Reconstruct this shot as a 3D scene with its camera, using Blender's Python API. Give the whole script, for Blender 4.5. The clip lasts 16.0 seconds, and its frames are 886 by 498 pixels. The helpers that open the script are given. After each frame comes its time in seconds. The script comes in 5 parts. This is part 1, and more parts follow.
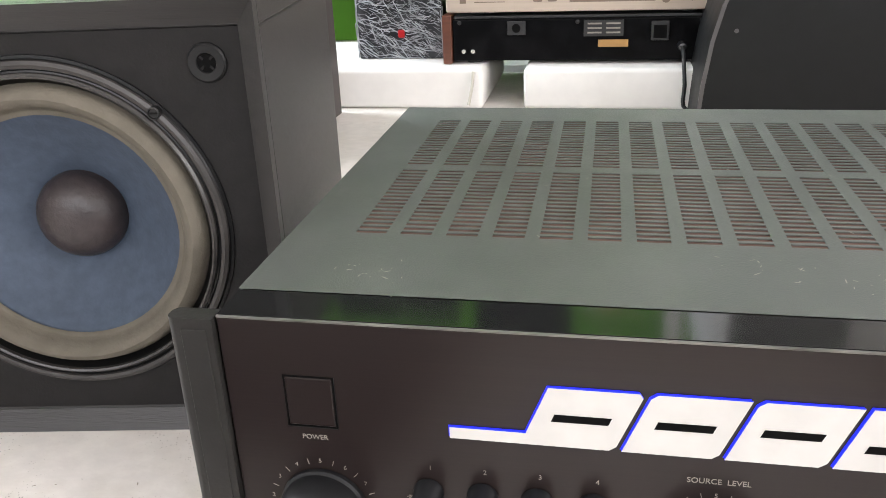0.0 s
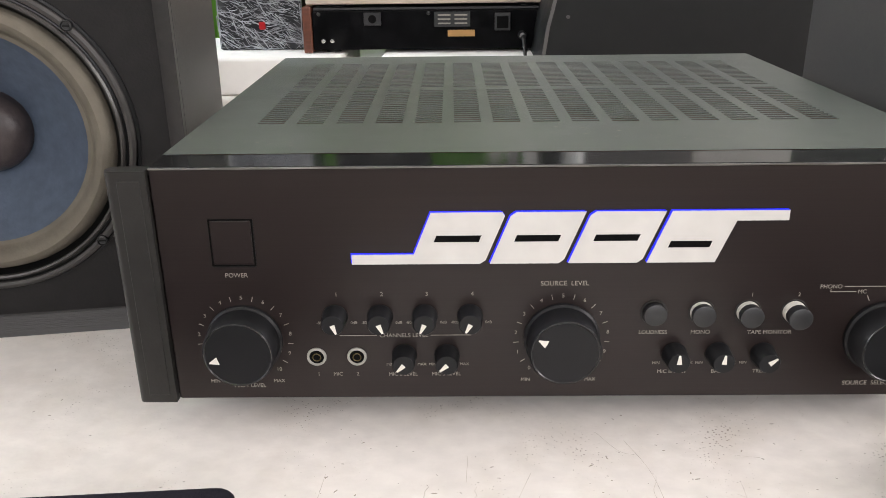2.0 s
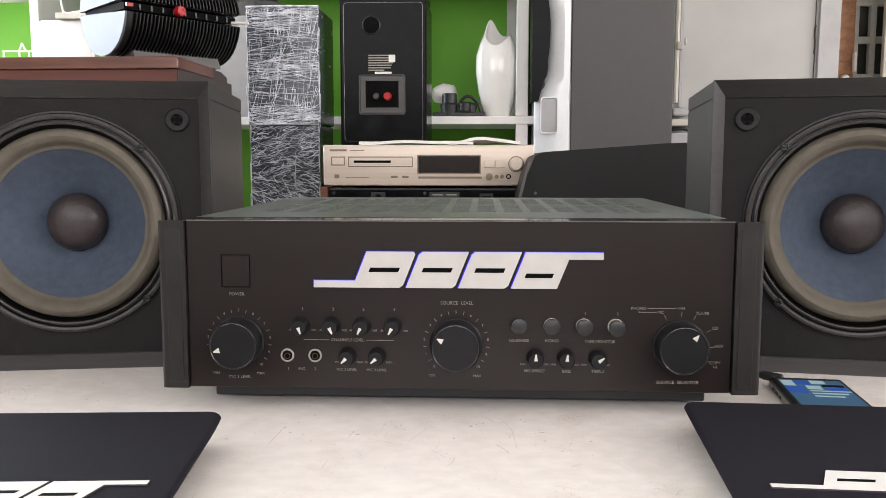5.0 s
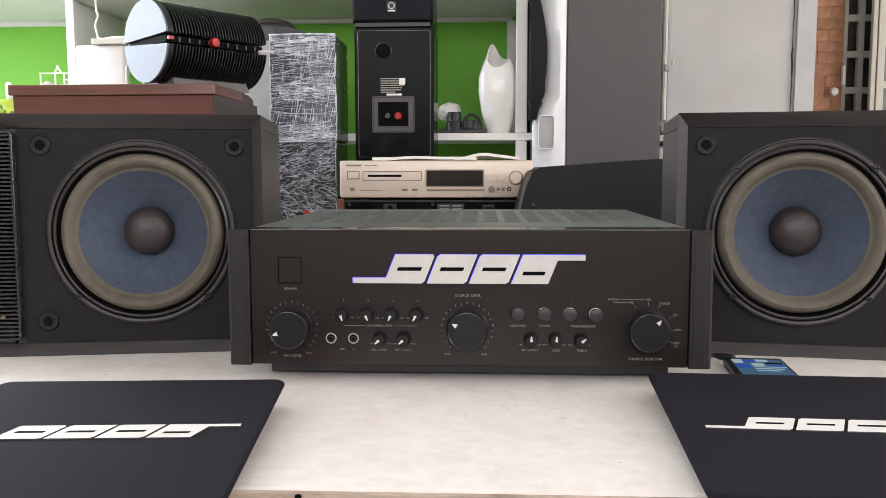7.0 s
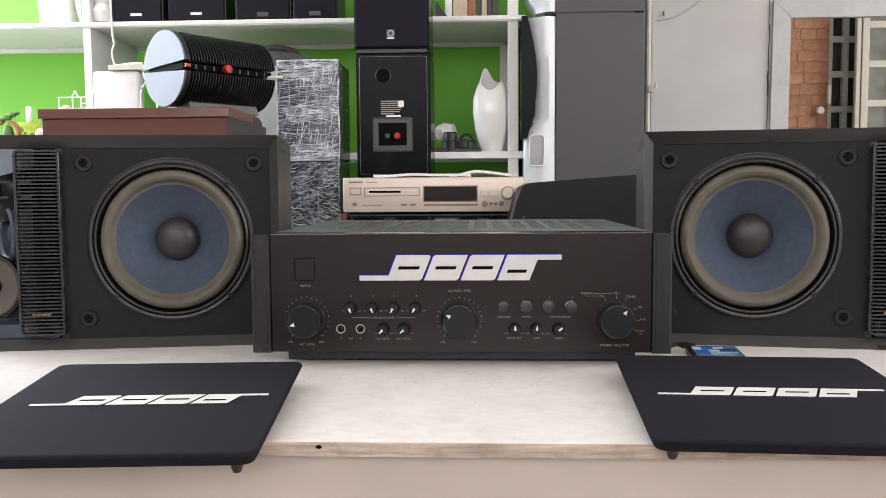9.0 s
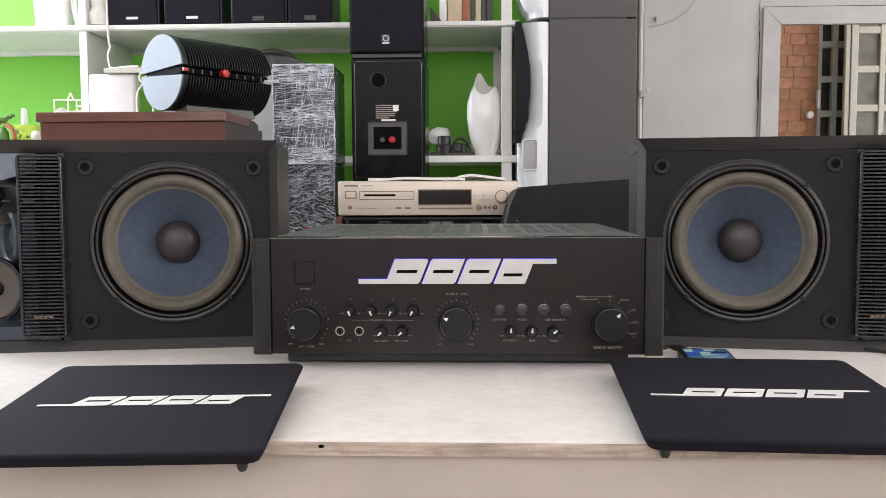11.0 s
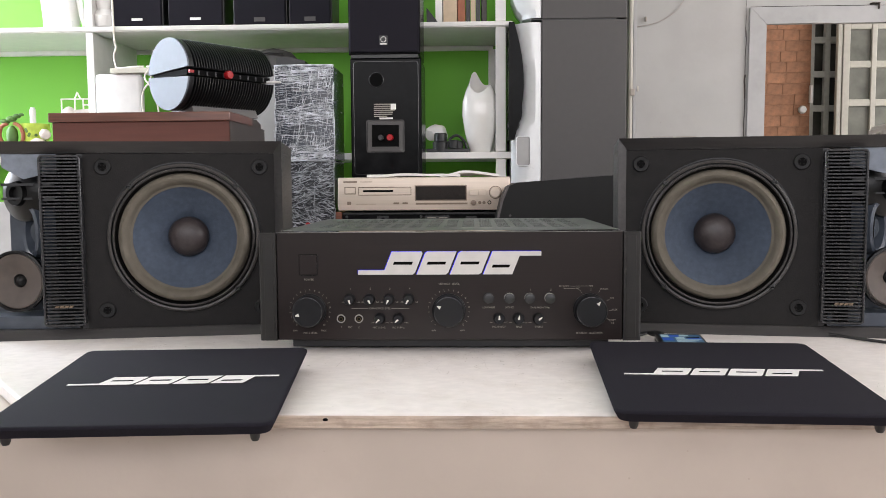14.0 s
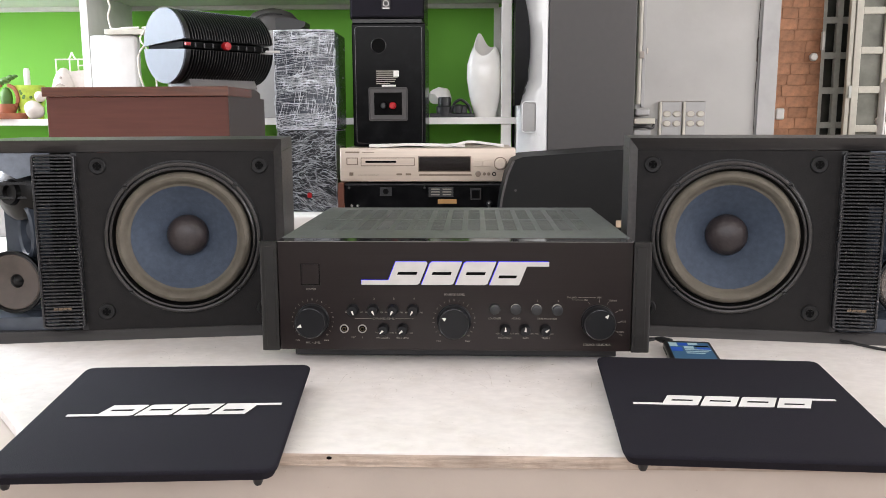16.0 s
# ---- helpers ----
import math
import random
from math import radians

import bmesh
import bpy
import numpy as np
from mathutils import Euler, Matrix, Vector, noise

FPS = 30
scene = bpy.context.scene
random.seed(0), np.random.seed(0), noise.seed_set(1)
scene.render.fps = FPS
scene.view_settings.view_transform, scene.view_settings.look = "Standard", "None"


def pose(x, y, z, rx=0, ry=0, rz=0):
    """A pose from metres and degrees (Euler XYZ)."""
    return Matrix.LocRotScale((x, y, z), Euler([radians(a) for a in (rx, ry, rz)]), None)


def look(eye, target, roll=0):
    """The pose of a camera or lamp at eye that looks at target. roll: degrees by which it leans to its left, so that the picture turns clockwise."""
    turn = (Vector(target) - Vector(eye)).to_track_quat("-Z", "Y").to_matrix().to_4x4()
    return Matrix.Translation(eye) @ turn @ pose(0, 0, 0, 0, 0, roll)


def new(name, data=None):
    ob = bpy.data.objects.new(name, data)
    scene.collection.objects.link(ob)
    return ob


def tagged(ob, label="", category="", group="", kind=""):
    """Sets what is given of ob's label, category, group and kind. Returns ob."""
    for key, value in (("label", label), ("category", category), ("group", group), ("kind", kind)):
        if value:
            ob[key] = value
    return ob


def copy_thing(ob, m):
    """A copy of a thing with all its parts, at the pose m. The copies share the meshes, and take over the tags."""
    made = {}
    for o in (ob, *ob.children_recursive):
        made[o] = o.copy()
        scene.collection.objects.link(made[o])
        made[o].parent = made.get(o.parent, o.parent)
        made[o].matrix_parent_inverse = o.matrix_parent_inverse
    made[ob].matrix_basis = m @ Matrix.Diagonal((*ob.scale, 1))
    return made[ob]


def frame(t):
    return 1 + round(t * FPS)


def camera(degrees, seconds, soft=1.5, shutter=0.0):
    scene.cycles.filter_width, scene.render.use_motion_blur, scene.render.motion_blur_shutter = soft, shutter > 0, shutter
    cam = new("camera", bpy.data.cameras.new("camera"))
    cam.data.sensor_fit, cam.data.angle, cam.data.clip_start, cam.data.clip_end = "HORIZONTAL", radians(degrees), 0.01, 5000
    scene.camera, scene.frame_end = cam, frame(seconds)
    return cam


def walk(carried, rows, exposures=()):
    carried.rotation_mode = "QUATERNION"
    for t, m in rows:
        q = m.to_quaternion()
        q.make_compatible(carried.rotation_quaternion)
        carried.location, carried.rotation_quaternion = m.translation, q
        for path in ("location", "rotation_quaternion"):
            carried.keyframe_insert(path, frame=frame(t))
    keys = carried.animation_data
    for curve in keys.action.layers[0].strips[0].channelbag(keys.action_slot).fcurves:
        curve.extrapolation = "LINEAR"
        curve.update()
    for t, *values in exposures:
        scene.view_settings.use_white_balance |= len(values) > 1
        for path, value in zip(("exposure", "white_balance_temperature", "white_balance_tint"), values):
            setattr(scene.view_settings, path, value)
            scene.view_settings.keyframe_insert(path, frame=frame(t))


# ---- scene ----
cam = camera(56.4, 16.0, soft=0.5)
PATH = [
    (0, (-0.053, -0.299, 0.315), (-0.424, 1.505, -0.465), -2.4),
    (0.5, (-0.057, -0.325, 0.317), (-0.288, 1.487, -0.498), -3.6),
    (1, (-0.062, -0.362, 0.299), (-0.207, 1.467, -0.498), -3.7),
    (1.5, (-0.057, -0.389, 0.273), (-0.127, 1.457, -0.494), -2.4),
    (2, (-0.06, -0.413, 0.264), (-0.085, 1.452, -0.46), -0.7),
    (2.5, (-0.054, -0.438, 0.252), (-0.062, 1.448, -0.413), -0.4),
    (3, (-0.031, -0.483, 0.243), (-0.052, 1.431, -0.338), 0.4),
    (3.5, (-0.009, -0.528, 0.228), (-0.045, 1.426, -0.198), 0.5),
    (4, (0.004, -0.576, 0.215), (-0.06, 1.395, -0.118), 0.4),
    (4.5, (0.023, -0.614, 0.195), (-0.066, 1.367, -0.068), 0.2),
    (5, (0.021, -0.654, 0.198), (-0.075, 1.332, -0.018), -0.0),
    (5.2, (0.015, -0.68, 0.2), (-0.076, 1.307, -0.002), -0.2),
    (7.3, (0.016, -0.83, 0.21), (-0.082, 1.158, 0.019), -0.1),
    (7.5, (0.015, -0.839, 0.208), (-0.076, 1.15, 0.021), -0.1),
    (8, (0.014, -0.864, 0.209), (-0.059, 1.127, 0.041), -0.4),
    (8.5, (0.035, -0.914, 0.199), (-0.045, 1.078, 0.046), -0.4),
    (9, (0.026, -0.942, 0.201), (-0.068, 1.051, 0.054), -0.4),
    (11.5, (0.019, -0.971, 0.207), (-0.046, 1.023, 0.065), -0.1),
    (12, (0.018, -0.989, 0.211), (-0.041, 1.005, 0.067), -0.0),
    (12.5, (0.019, -1.008, 0.214), (-0.037, 0.986, 0.072), -0.1),
    (13, (0.024, -1.023, 0.213), (-0.031, 0.971, 0.072), -0.3),
    (13.5, (0.027, -1.032, 0.207), (-0.039, 0.961, 0.058), -0.5),
    (14, (0.03, -1.038, 0.209), (-0.041, 0.954, 0.053), -0.4),
    (14.5, (0.032, -1.026, 0.237), (-0.045, 0.964, 0.046), -0.5),
    (15, (0.027, -1.017, 0.269), (-0.053, 0.968, 0.034), -0.6),
    (15.5, (0.024, -1.011, 0.284), (-0.058, 0.968, 0.007), -0.4),
    (16, (0.025, -1.001, 0.298), (-0.051, 0.973, -0.013), -0.2),
]
walk(cam, [(t, look(eye, target, roll)) for t, eye, target, roll in PATH],
     [(0, 0.41, 6500, 11), (1.2, 0.31, 6600, 12), (2.5, 0.04, 6600, 11), (3.5, 0.09, 6600, 12), (5, -0.05, 6650, 13), (7.5, -0.14, 6600, 13), (10, -0.21, 6500, 13), (14, -0.27, 6500, 13), (16, -0.12, 6500, 13)])

# ---- world, daylight and exposure ----
scene.view_settings.exposure = 0.0
world = bpy.data.worlds.new("daylight")
scene.world = world
world.use_nodes = True
wn = world.node_tree.nodes
sky = wn.new("ShaderNodeTexSky")
sky.sky_type, sky.sun_disc = "NISHITA", False
sky.sun_elevation, sky.sun_rotation = radians(50), radians(-110)
wn["Background"].inputs["Strength"].default_value = 0.12
world.node_tree.links.new(sky.outputs[0], wn["Background"].inputs["Color"])


def window_light(name, m, w, h, power, color):
    lamp = bpy.data.lights.new(name, "AREA")
    lamp.shape, lamp.size, lamp.size_y, lamp.energy, lamp.color = "RECTANGLE", w, h, power, color
    ob = new(name, lamp)
    ob.matrix_world = m
    return ob


sun = bpy.data.lights.new("sun", "SUN")
sun.energy, sun.angle, sun.color = 1.0, radians(12), (1.0, 0.96, 0.9)
new("sun", sun).matrix_world = look((-8, -3, 10), (0, 0, 0))
window_light("window_light_left", look((-2.32, 0.55, 1.05), (0, 0.25, 0.1)), 1.9, 1.3, 47, (0.98, 0.97, 0.97))
# added bluish fill, no window of its own: lifts the right speaker's side
window_light("fill_light_left_back", look((-2.30, 1.18, 1.0), (0.25, 0.25, 0.1)), 0.6, 1.2, 64, (0.76, 0.89, 1.0))
window_light("window_light_front", look((0.0, -3.15, 1.25), (0.0, 0, 0.0)), 4.0, 1.2, 70, (1.0, 0.97, 0.96))
window_light("window_light_right", look((3.25, -0.6, 1.2), (0, 0, 0.0)), 2.6, 1.2, 102, (1.0, 0.97, 0.965))
window_light("window_light_next_room", look((4.4, 3.2, 1.0), (1.5, 3.2, 0.4)), 1.6, 1.4, 95, (1.0, 0.99, 0.97))


# ---- materials ----
def mat(name, base, rough=0.5, metal=0.0, vary=0.12, scale=30.0, bump=0.0, bump_scale=200.0, stretch=(1, 1, 1),
        dark=None, stain=0.0, stain_scale=6.0, coat=0.0, spec=0.5, rough_vary=0.08, per_object=0.0, specks=None):
    """A surface with a base colour, fine grain, broad stains, uneven gloss and fine relief."""
    m = bpy.data.materials.new(name)
    m.use_nodes = True
    nt = m.node_tree
    n, link = nt.nodes, nt.links.new
    p = n["Principled BSDF"]
    tc = n.new("ShaderNodeTexCoord")
    mp = n.new("ShaderNodeMapping")
    mp.inputs["Scale"].default_value = stretch
    link(tc.outputs["Object"], mp.inputs["Vector"])
    grain = n.new("ShaderNodeTexNoise")
    grain.inputs["Scale"].default_value, grain.inputs["Detail"].default_value = scale, 6
    link(mp.outputs[0], grain.inputs["Vector"])
    ramp = n.new("ShaderNodeMapRange")
    ramp.inputs["From Min"].default_value, ramp.inputs["From Max"].default_value = 0.3, 0.7
    ramp.inputs["To Min"].default_value, ramp.inputs["To Max"].default_value = 1 - vary, 1 + vary
    link(grain.outputs["Fac"], ramp.inputs["Value"])
    mul = n.new("ShaderNodeVectorMath")
    mul.operation = "SCALE"
    mul.inputs[0].default_value = base
    link(ramp.outputs[0], mul.inputs["Scale"])
    color = mul.outputs[0]
    if per_object:
        info = n.new("ShaderNodeObjectInfo")
        pr = n.new("ShaderNodeMapRange")
        pr.inputs["To Min"].default_value, pr.inputs["To Max"].default_value = 1 - per_object, 1 + per_object
        link(info.outputs["Random"], pr.inputs["Value"])
        m2 = n.new("ShaderNodeVectorMath")
        m2.operation = "SCALE"
        link(color, m2.inputs[0])
        link(pr.outputs[0], m2.inputs["Scale"])
        color = m2.outputs[0]
    if stain:
        big = n.new("ShaderNodeTexNoise")
        big.inputs["Scale"].default_value, big.inputs["Detail"].default_value, big.inputs["Roughness"].default_value = stain_scale, 8, 0.65
        link(tc.outputs["Object"], big.inputs["Vector"])
        br = n.new("ShaderNodeMapRange")
        br.inputs["From Min"].default_value, br.inputs["From Max"].default_value = 0.48, 0.72
        br.inputs["To Max"].default_value = stain
        link(big.outputs["Fac"], br.inputs["Value"])
        mix = n.new("ShaderNodeMixRGB")
        mix.inputs["Color2"].default_value = (*(dark or [c * 0.5 for c in base]), 1)
        link(br.outputs[0], mix.inputs["Fac"])
        link(color, mix.inputs["Color1"])
        color = mix.outputs[0]
    if specks:
        # scattered dark dots, thicker where a broad noise is high
        size, reach, tint = specks
        vo = n.new("ShaderNodeTexVoronoi")
        vo.inputs["Scale"].default_value = size
        link(tc.outputs["Object"], vo.inputs["Vector"])
        where = n.new("ShaderNodeTexNoise")
        where.inputs["Scale"].default_value, where.inputs["Detail"].default_value = 16, 3
        link(tc.outputs["Object"], where.inputs["Vector"])
        lim = n.new("ShaderNodeMapRange")
        lim.inputs["From Min"].default_value, lim.inputs["From Max"].default_value = 0.45, 0.75
        lim.inputs["To Min"].default_value, lim.inputs["To Max"].default_value = 0.02, reach
        link(where.outputs["Fac"], lim.inputs["Value"])
        less = n.new("ShaderNodeMath")
        less.operation = "SUBTRACT"
        link(lim.outputs[0], less.inputs[0])
        link(vo.outputs["Distance"], less.inputs[1])
        sharp = n.new("ShaderNodeMapRange")
        sharp.inputs["From Min"].default_value, sharp.inputs["From Max"].default_value = 0.0, 0.10
        sharp.inputs["To Max"].default_value = 0.75
        link(less.outputs[0], sharp.inputs["Value"])
        mx = n.new("ShaderNodeMixRGB")
        mx.inputs["Color2"].default_value = (*tint, 1)
        link(sharp.outputs[0], mx.inputs["Fac"])
        link(color, mx.inputs["Color1"])
        color = mx.outputs[0]
    link(color, p.inputs["Base Color"])
    p.inputs["Metallic"].default_value = metal
    p.inputs["Specular IOR Level"].default_value = spec
    p.inputs["Coat Weight"].default_value = coat
    p.inputs["Coat Roughness"].default_value = 0.1
    rr = n.new("ShaderNodeMapRange")
    rr.inputs["To Min"].default_value, rr.inputs["To Max"].default_value = max(0.02, rough - rough_vary), min(1, rough + rough_vary)
    link(grain.outputs["Fac"], rr.inputs["Value"])
    link(rr.outputs[0], p.inputs["Roughness"])
    if bump:
        fine = n.new("ShaderNodeTexNoise")
        fine.inputs["Scale"].default_value, fine.inputs["Detail"].default_value = bump_scale, 4
        link(mp.outputs[0], fine.inputs["Vector"])
        b = n.new("ShaderNodeBump")
        b.inputs["Strength"].default_value, b.inputs["Distance"].default_value = bump, 0.001
        link(fine.outputs["Fac"], b.inputs["Height"])
        link(b.outputs[0], p.inputs["Normal"])
    return m


def glow(name, color, strength):
    m = bpy.data.materials.new(name)
    m.use_nodes = True
    p = m.node_tree.nodes["Principled BSDF"]
    p.inputs["Base Color"].default_value = (*[c * 0.3 for c in color], 1)
    p.inputs["Emission Color"].default_value = (*color, 1)
    p.inputs["Emission Strength"].default_value = strength
    return m


M_TABLE = mat("white_laminate", (0.725, 0.68, 0.645), 0.45, spec=0.35, vary=0.06, scale=70, stretch=(1, 1.3, 1), stain=0.5, stain_scale=15, dark=(0.57, 0.51, 0.45), bump=0.2, bump_scale=120, specks=(430, 0.33, (0.22, 0.18, 0.15)))
M_EDGE = mat("raw_board_edge", (0.48, 0.385, 0.31), 0.6, vary=0.3, scale=40, stretch=(0.6, 1, 8), stain=0.85, stain_scale=26, dark=(0.27, 0.19, 0.14), bump=0.5)
# brown-grey for scuffs and small fittings, also for the switch plates' drawn shadows
M_SCUFFSHADE = mat("scuff_and_shadow_brown", (0.36, 0.32, 0.28), 0.7)
M_SCRATCH = mat("faint_scratch", (0.50, 0.45, 0.40), 0.7, vary=0.3, scale=200)
M_FRONT = mat("beige_painted_front", (0.515, 0.44, 0.38), 0.5, vary=0.06, scale=8, stain=0.5, stain_scale=5, dark=(0.44, 0.365, 0.31), bump=0.15, specks=(60, 0.16, (0.30, 0.22, 0.16)))
M_PANEL = mat("black_brushed_panel", (0.0150, 0.0098, 0.0091), 0.30, vary=0.14, scale=60, stretch=(0.1, 1, 20), bump=0.03, bump_scale=500, spec=0.40, rough_vary=0.04)
M_WORNGLINT = mat("worn_highlight_edge", (0.20, 0.19, 0.18), 0.35, 0.5, vary=0.5, scale=30)
M_GLOSS = mat("black_gloss_top", (0.012, 0.012, 0.012), 0.1, vary=0.1, scale=40, rough_vary=0.04, spec=0.7)
M_EAR = mat("black_satin_casting", (0.021, 0.0195, 0.0180), 0.42, vary=0.15, scale=80, bump=0.15, bump_scale=500, spec=0.35)
M_LID = mat("grey_green_painted_steel", (0.091, 0.098, 0.090), 0.38, vary=0.08, scale=40, stain=0.35, stain_scale=14, dark=(0.14, 0.145, 0.135), bump=0.2, bump_scale=900)
M_INSIDE = mat("brown_circuit_board", (0.15, 0.092, 0.078), 0.8, vary=0.25, scale=25, spec=0.15)
M_KNOB = mat("black_knob_plastic", (0.008, 0.008, 0.009), 0.45, vary=0.1, scale=60, bump=0.05, spec=0.3)
M_KNOBFACE = mat("black_knob_face", (0.022, 0.022, 0.023), 0.38, vary=0.1, scale=120, stretch=(1, 1, 1), bump=0.04)
M_WHITE = mat("white_print", (0.72, 0.69, 0.62), 0.5, vary=0.05)
M_PRINT = mat("faded_print", (0.29, 0.265, 0.23), 0.5, vary=0.1, scale=200)
M_BADGE = mat("white_badge_face", (0.60, 0.575, 0.545), 0.42, vary=0.05, scale=60)
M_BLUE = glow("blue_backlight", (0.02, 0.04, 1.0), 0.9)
M_STEEL = mat("chrome", (0.75, 0.74, 0.70), 0.18, 1.0, vary=0.1)
M_RIM = mat("polished_black_rim", (0.055, 0.055, 0.056), 0.2, 0.75, vary=0.2, scale=90)
M_SCREW = mat("dark_screw", (0.06, 0.06, 0.06), 0.35, 0.9, vary=0.2)
M_HOLE = mat("dark_hole", (0.0025, 0.0025, 0.0025), 0.8, spec=0.1)
M_VINYL = mat("black_ash_vinyl", (0.0235, 0.0215, 0.0210), 0.42, spec=0.5, vary=0.28, scale=14, stretch=(1, 14, 14), bump=0.2, bump_scale=90)
M_BAFFLE = mat("black_painted_baffle", (0.0135, 0.0125, 0.0122), 0.62, spec=0.2, vary=0.2, scale=90, bump=0.25, bump_scale=500, stain=0.3, dark=(0.0165, 0.0155, 0.0152))
M_BASKET = mat("black_basket", (0.0028, 0.0028, 0.0029), 0.34, vary=0.1, spec=0.3)
M_RING = mat("satin_grey_ridge", (0.040, 0.0365, 0.0345), 0.34, vary=0.2, scale=60, spec=0.45)
M_FOAM = mat("grey_beige_foam", (0.135, 0.119, 0.095), 0.85, vary=0.12, scale=60, bump=0.4, bump_scale=420, stain=0.45, stain_scale=28, dark=(0.098, 0.086, 0.068), spec=0.2)
M_CONE = mat("blue_grey_paper_cone", (0.058, 0.076, 0.108), 0.72, vary=0.16, scale=120, bump=0.35, bump_scale=420, stain=0.4, stain_scale=22, dark=(0.046, 0.058, 0.080), spec=0.3)
M_CAP = mat("dust_cap", (0.036, 0.0275, 0.0275), 0.42, vary=0.3, scale=130, bump=0.4, bump_scale=260, stain=0.5, stain_scale=60, dark=(0.054, 0.043, 0.043))
M_PEG = mat("dark_grey_socket_plastic", (0.0085, 0.0083, 0.0083), 0.5, vary=0.12, scale=120, spec=0.3)
M_NICKEL = mat("satin_nickel", (0.36, 0.35, 0.32), 0.42, 0.3, vary=0.1)
M_BRASS = mat("brass_contact", (0.12, 0.09, 0.045), 0.4, 0.8, vary=0.2)
M_BRONZE = mat("bronze_badge", (0.17, 0.125, 0.085), 0.35, 0.6, vary=0.15, scale=200)
M_LOUVRE = mat("black_louvre_plastic", (0.024, 0.0235, 0.025), 0.28, vary=0.1)
M_INNER = mat("blue_grey_moulding", (0.055, 0.066, 0.085), 0.34, vary=0.18, scale=60, bump=0.1, bump_scale=500)
M_SHIELD = mat("pale_blue_grey_shield", (0.17, 0.195, 0.235), 0.45, vary=0.18, scale=90, bump=0.15, bump_scale=600)
M_TWEETER = mat("brown_grey_tweeter_paper", (0.088, 0.071, 0.061), 0.7, vary=0.12, scale=80, bump=0.1)
M_CLOTH = mat("navy_black_grille_cloth", (0.0122, 0.0110, 0.0160), 0.85, vary=0.3, scale=700, bump=0.35, bump_scale=1100, spec=0.15)
M_BLACK = mat("black_plastic", (0.016, 0.016, 0.017), 0.4, vary=0.15)
M_BLACKBOX = mat("black_gloss_cabinet", (0.0036, 0.0036, 0.0041), 0.2, spec=0.07, vary=0.2, scale=30, stain=0.5, stain_scale=30, dark=(0.012, 0.012, 0.013), rough_vary=0.08)
M_CURVE = mat("matt_black_curved_cabinet", (0.0085, 0.0087, 0.0086), 0.5, spec=0.2, vary=0.12, scale=40, bump=0.05, bump_scale=400)
M_CHAMPAGNE = mat("champagne_aluminium", (0.565, 0.475, 0.395), 0.38, 0.35, vary=0.05, scale=40, stretch=(0.2, 4, 8))
M_CHAMPDARK = mat("champagne_shadow_line", (0.19, 0.14, 0.105), 0.4, 0.2)
M_SCREEN = mat("smoked_display", (0.012, 0.008, 0.007), 0.12)
M_PAPER = mat("white_paper", (0.78, 0.76, 0.73), 0.8, vary=0.04)
M_WOOD = mat("red_brown_veneer", (0.100, 0.034, 0.0245), 0.5, spec=0.3, vary=0.10, scale=9, stretch=(1, 14, 14), bump=0.1, bump_scale=80)
M_WOODLID = mat("walnut_lid", (0.105, 0.034, 0.019), 0.35, vary=0.3, scale=10, stretch=(1, 16, 16), coat=0.25)
M_WOODSIDE = mat("dark_brown_side", (0.045, 0.036, 0.032), 0.5, vary=0.2, scale=12)
M_FIN = mat("black_anodised_fins", (0.012, 0.012, 0.013), 0.35, 0.3, vary=0.1)
M_CRADLE = mat("mid_grey_plastic", (0.13, 0.125, 0.12), 0.5, vary=0.1)
M_DISC = mat("brushed_silver_disc", (0.13, 0.145, 0.172), 0.55, 0.2, vary=0.06, scale=60)
M_RED = mat("red_plastic", (0.36, 0.010, 0.014), 0.35, vary=0.1, spec=0.3)
M_WRAP = mat("clouded_stretch_film", (0.050, 0.056, 0.070), 0.25, vary=0.5, scale=16, stretch=(1, 1, 3), bump=0.6, bump_scale=40, stain=0.6, stain_scale=22, dark=(0.10, 0.11, 0.125))
M_WRAPDARK = mat("dark_stretch_film", (0.03, 0.032, 0.036), 0.22, vary=0.5, scale=18, bump=0.7, bump_scale=45, stain=0.6, stain_scale=26, dark=(0.11, 0.115, 0.12))
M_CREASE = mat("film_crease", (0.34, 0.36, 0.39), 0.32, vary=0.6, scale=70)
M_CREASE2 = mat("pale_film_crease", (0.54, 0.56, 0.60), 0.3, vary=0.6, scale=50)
M_SHELF = mat("white_shelf_paint", (0.72, 0.70, 0.675), 0.5, vary=0.04, stain=0.2, stain_scale=5)
M_GREEN = mat("lime_green_wall_paint", (0.155, 0.465, 0.036), 0.6, vary=0.05, scale=6, stain=0.3, stain_scale=3, dark=(0.13, 0.41, 0.035), bump=0.15)
M_WALL = mat("white_wall_paint", (0.405, 0.398, 0.382), 0.65, vary=0.05, scale=7, stain=0.55, stain_scale=4.5, dark=(0.35, 0.33, 0.315), specks=(26, 0.13, (0.20, 0.17, 0.15)), bump=0.2, bump_scale=90)
M_FRAMEW = mat("white_gloss_frame", (0.37, 0.365, 0.36), 0.45, vary=0.05, stain=0.3, stain_scale=8)
M_CERAMIC = mat("white_glazed_ceramic", (0.83, 0.80, 0.76), 0.12, vary=0.03, coat=0.5)
M_BISQUE = mat("off_white_bisque", (0.52, 0.46, 0.42), 0.5, vary=0.1, scale=60)
M_SILVER = mat("white_silver_plastic", (0.78, 0.79, 0.80), 0.3, vary=0.04, coat=0.3)
M_GREY = mat("grey_vinyl_side", (0.062, 0.0575, 0.0565), 0.5, vary=0.05, scale=60, stain=0.25, stain_scale=5, dark=(0.054, 0.050, 0.049), bump=0.05)
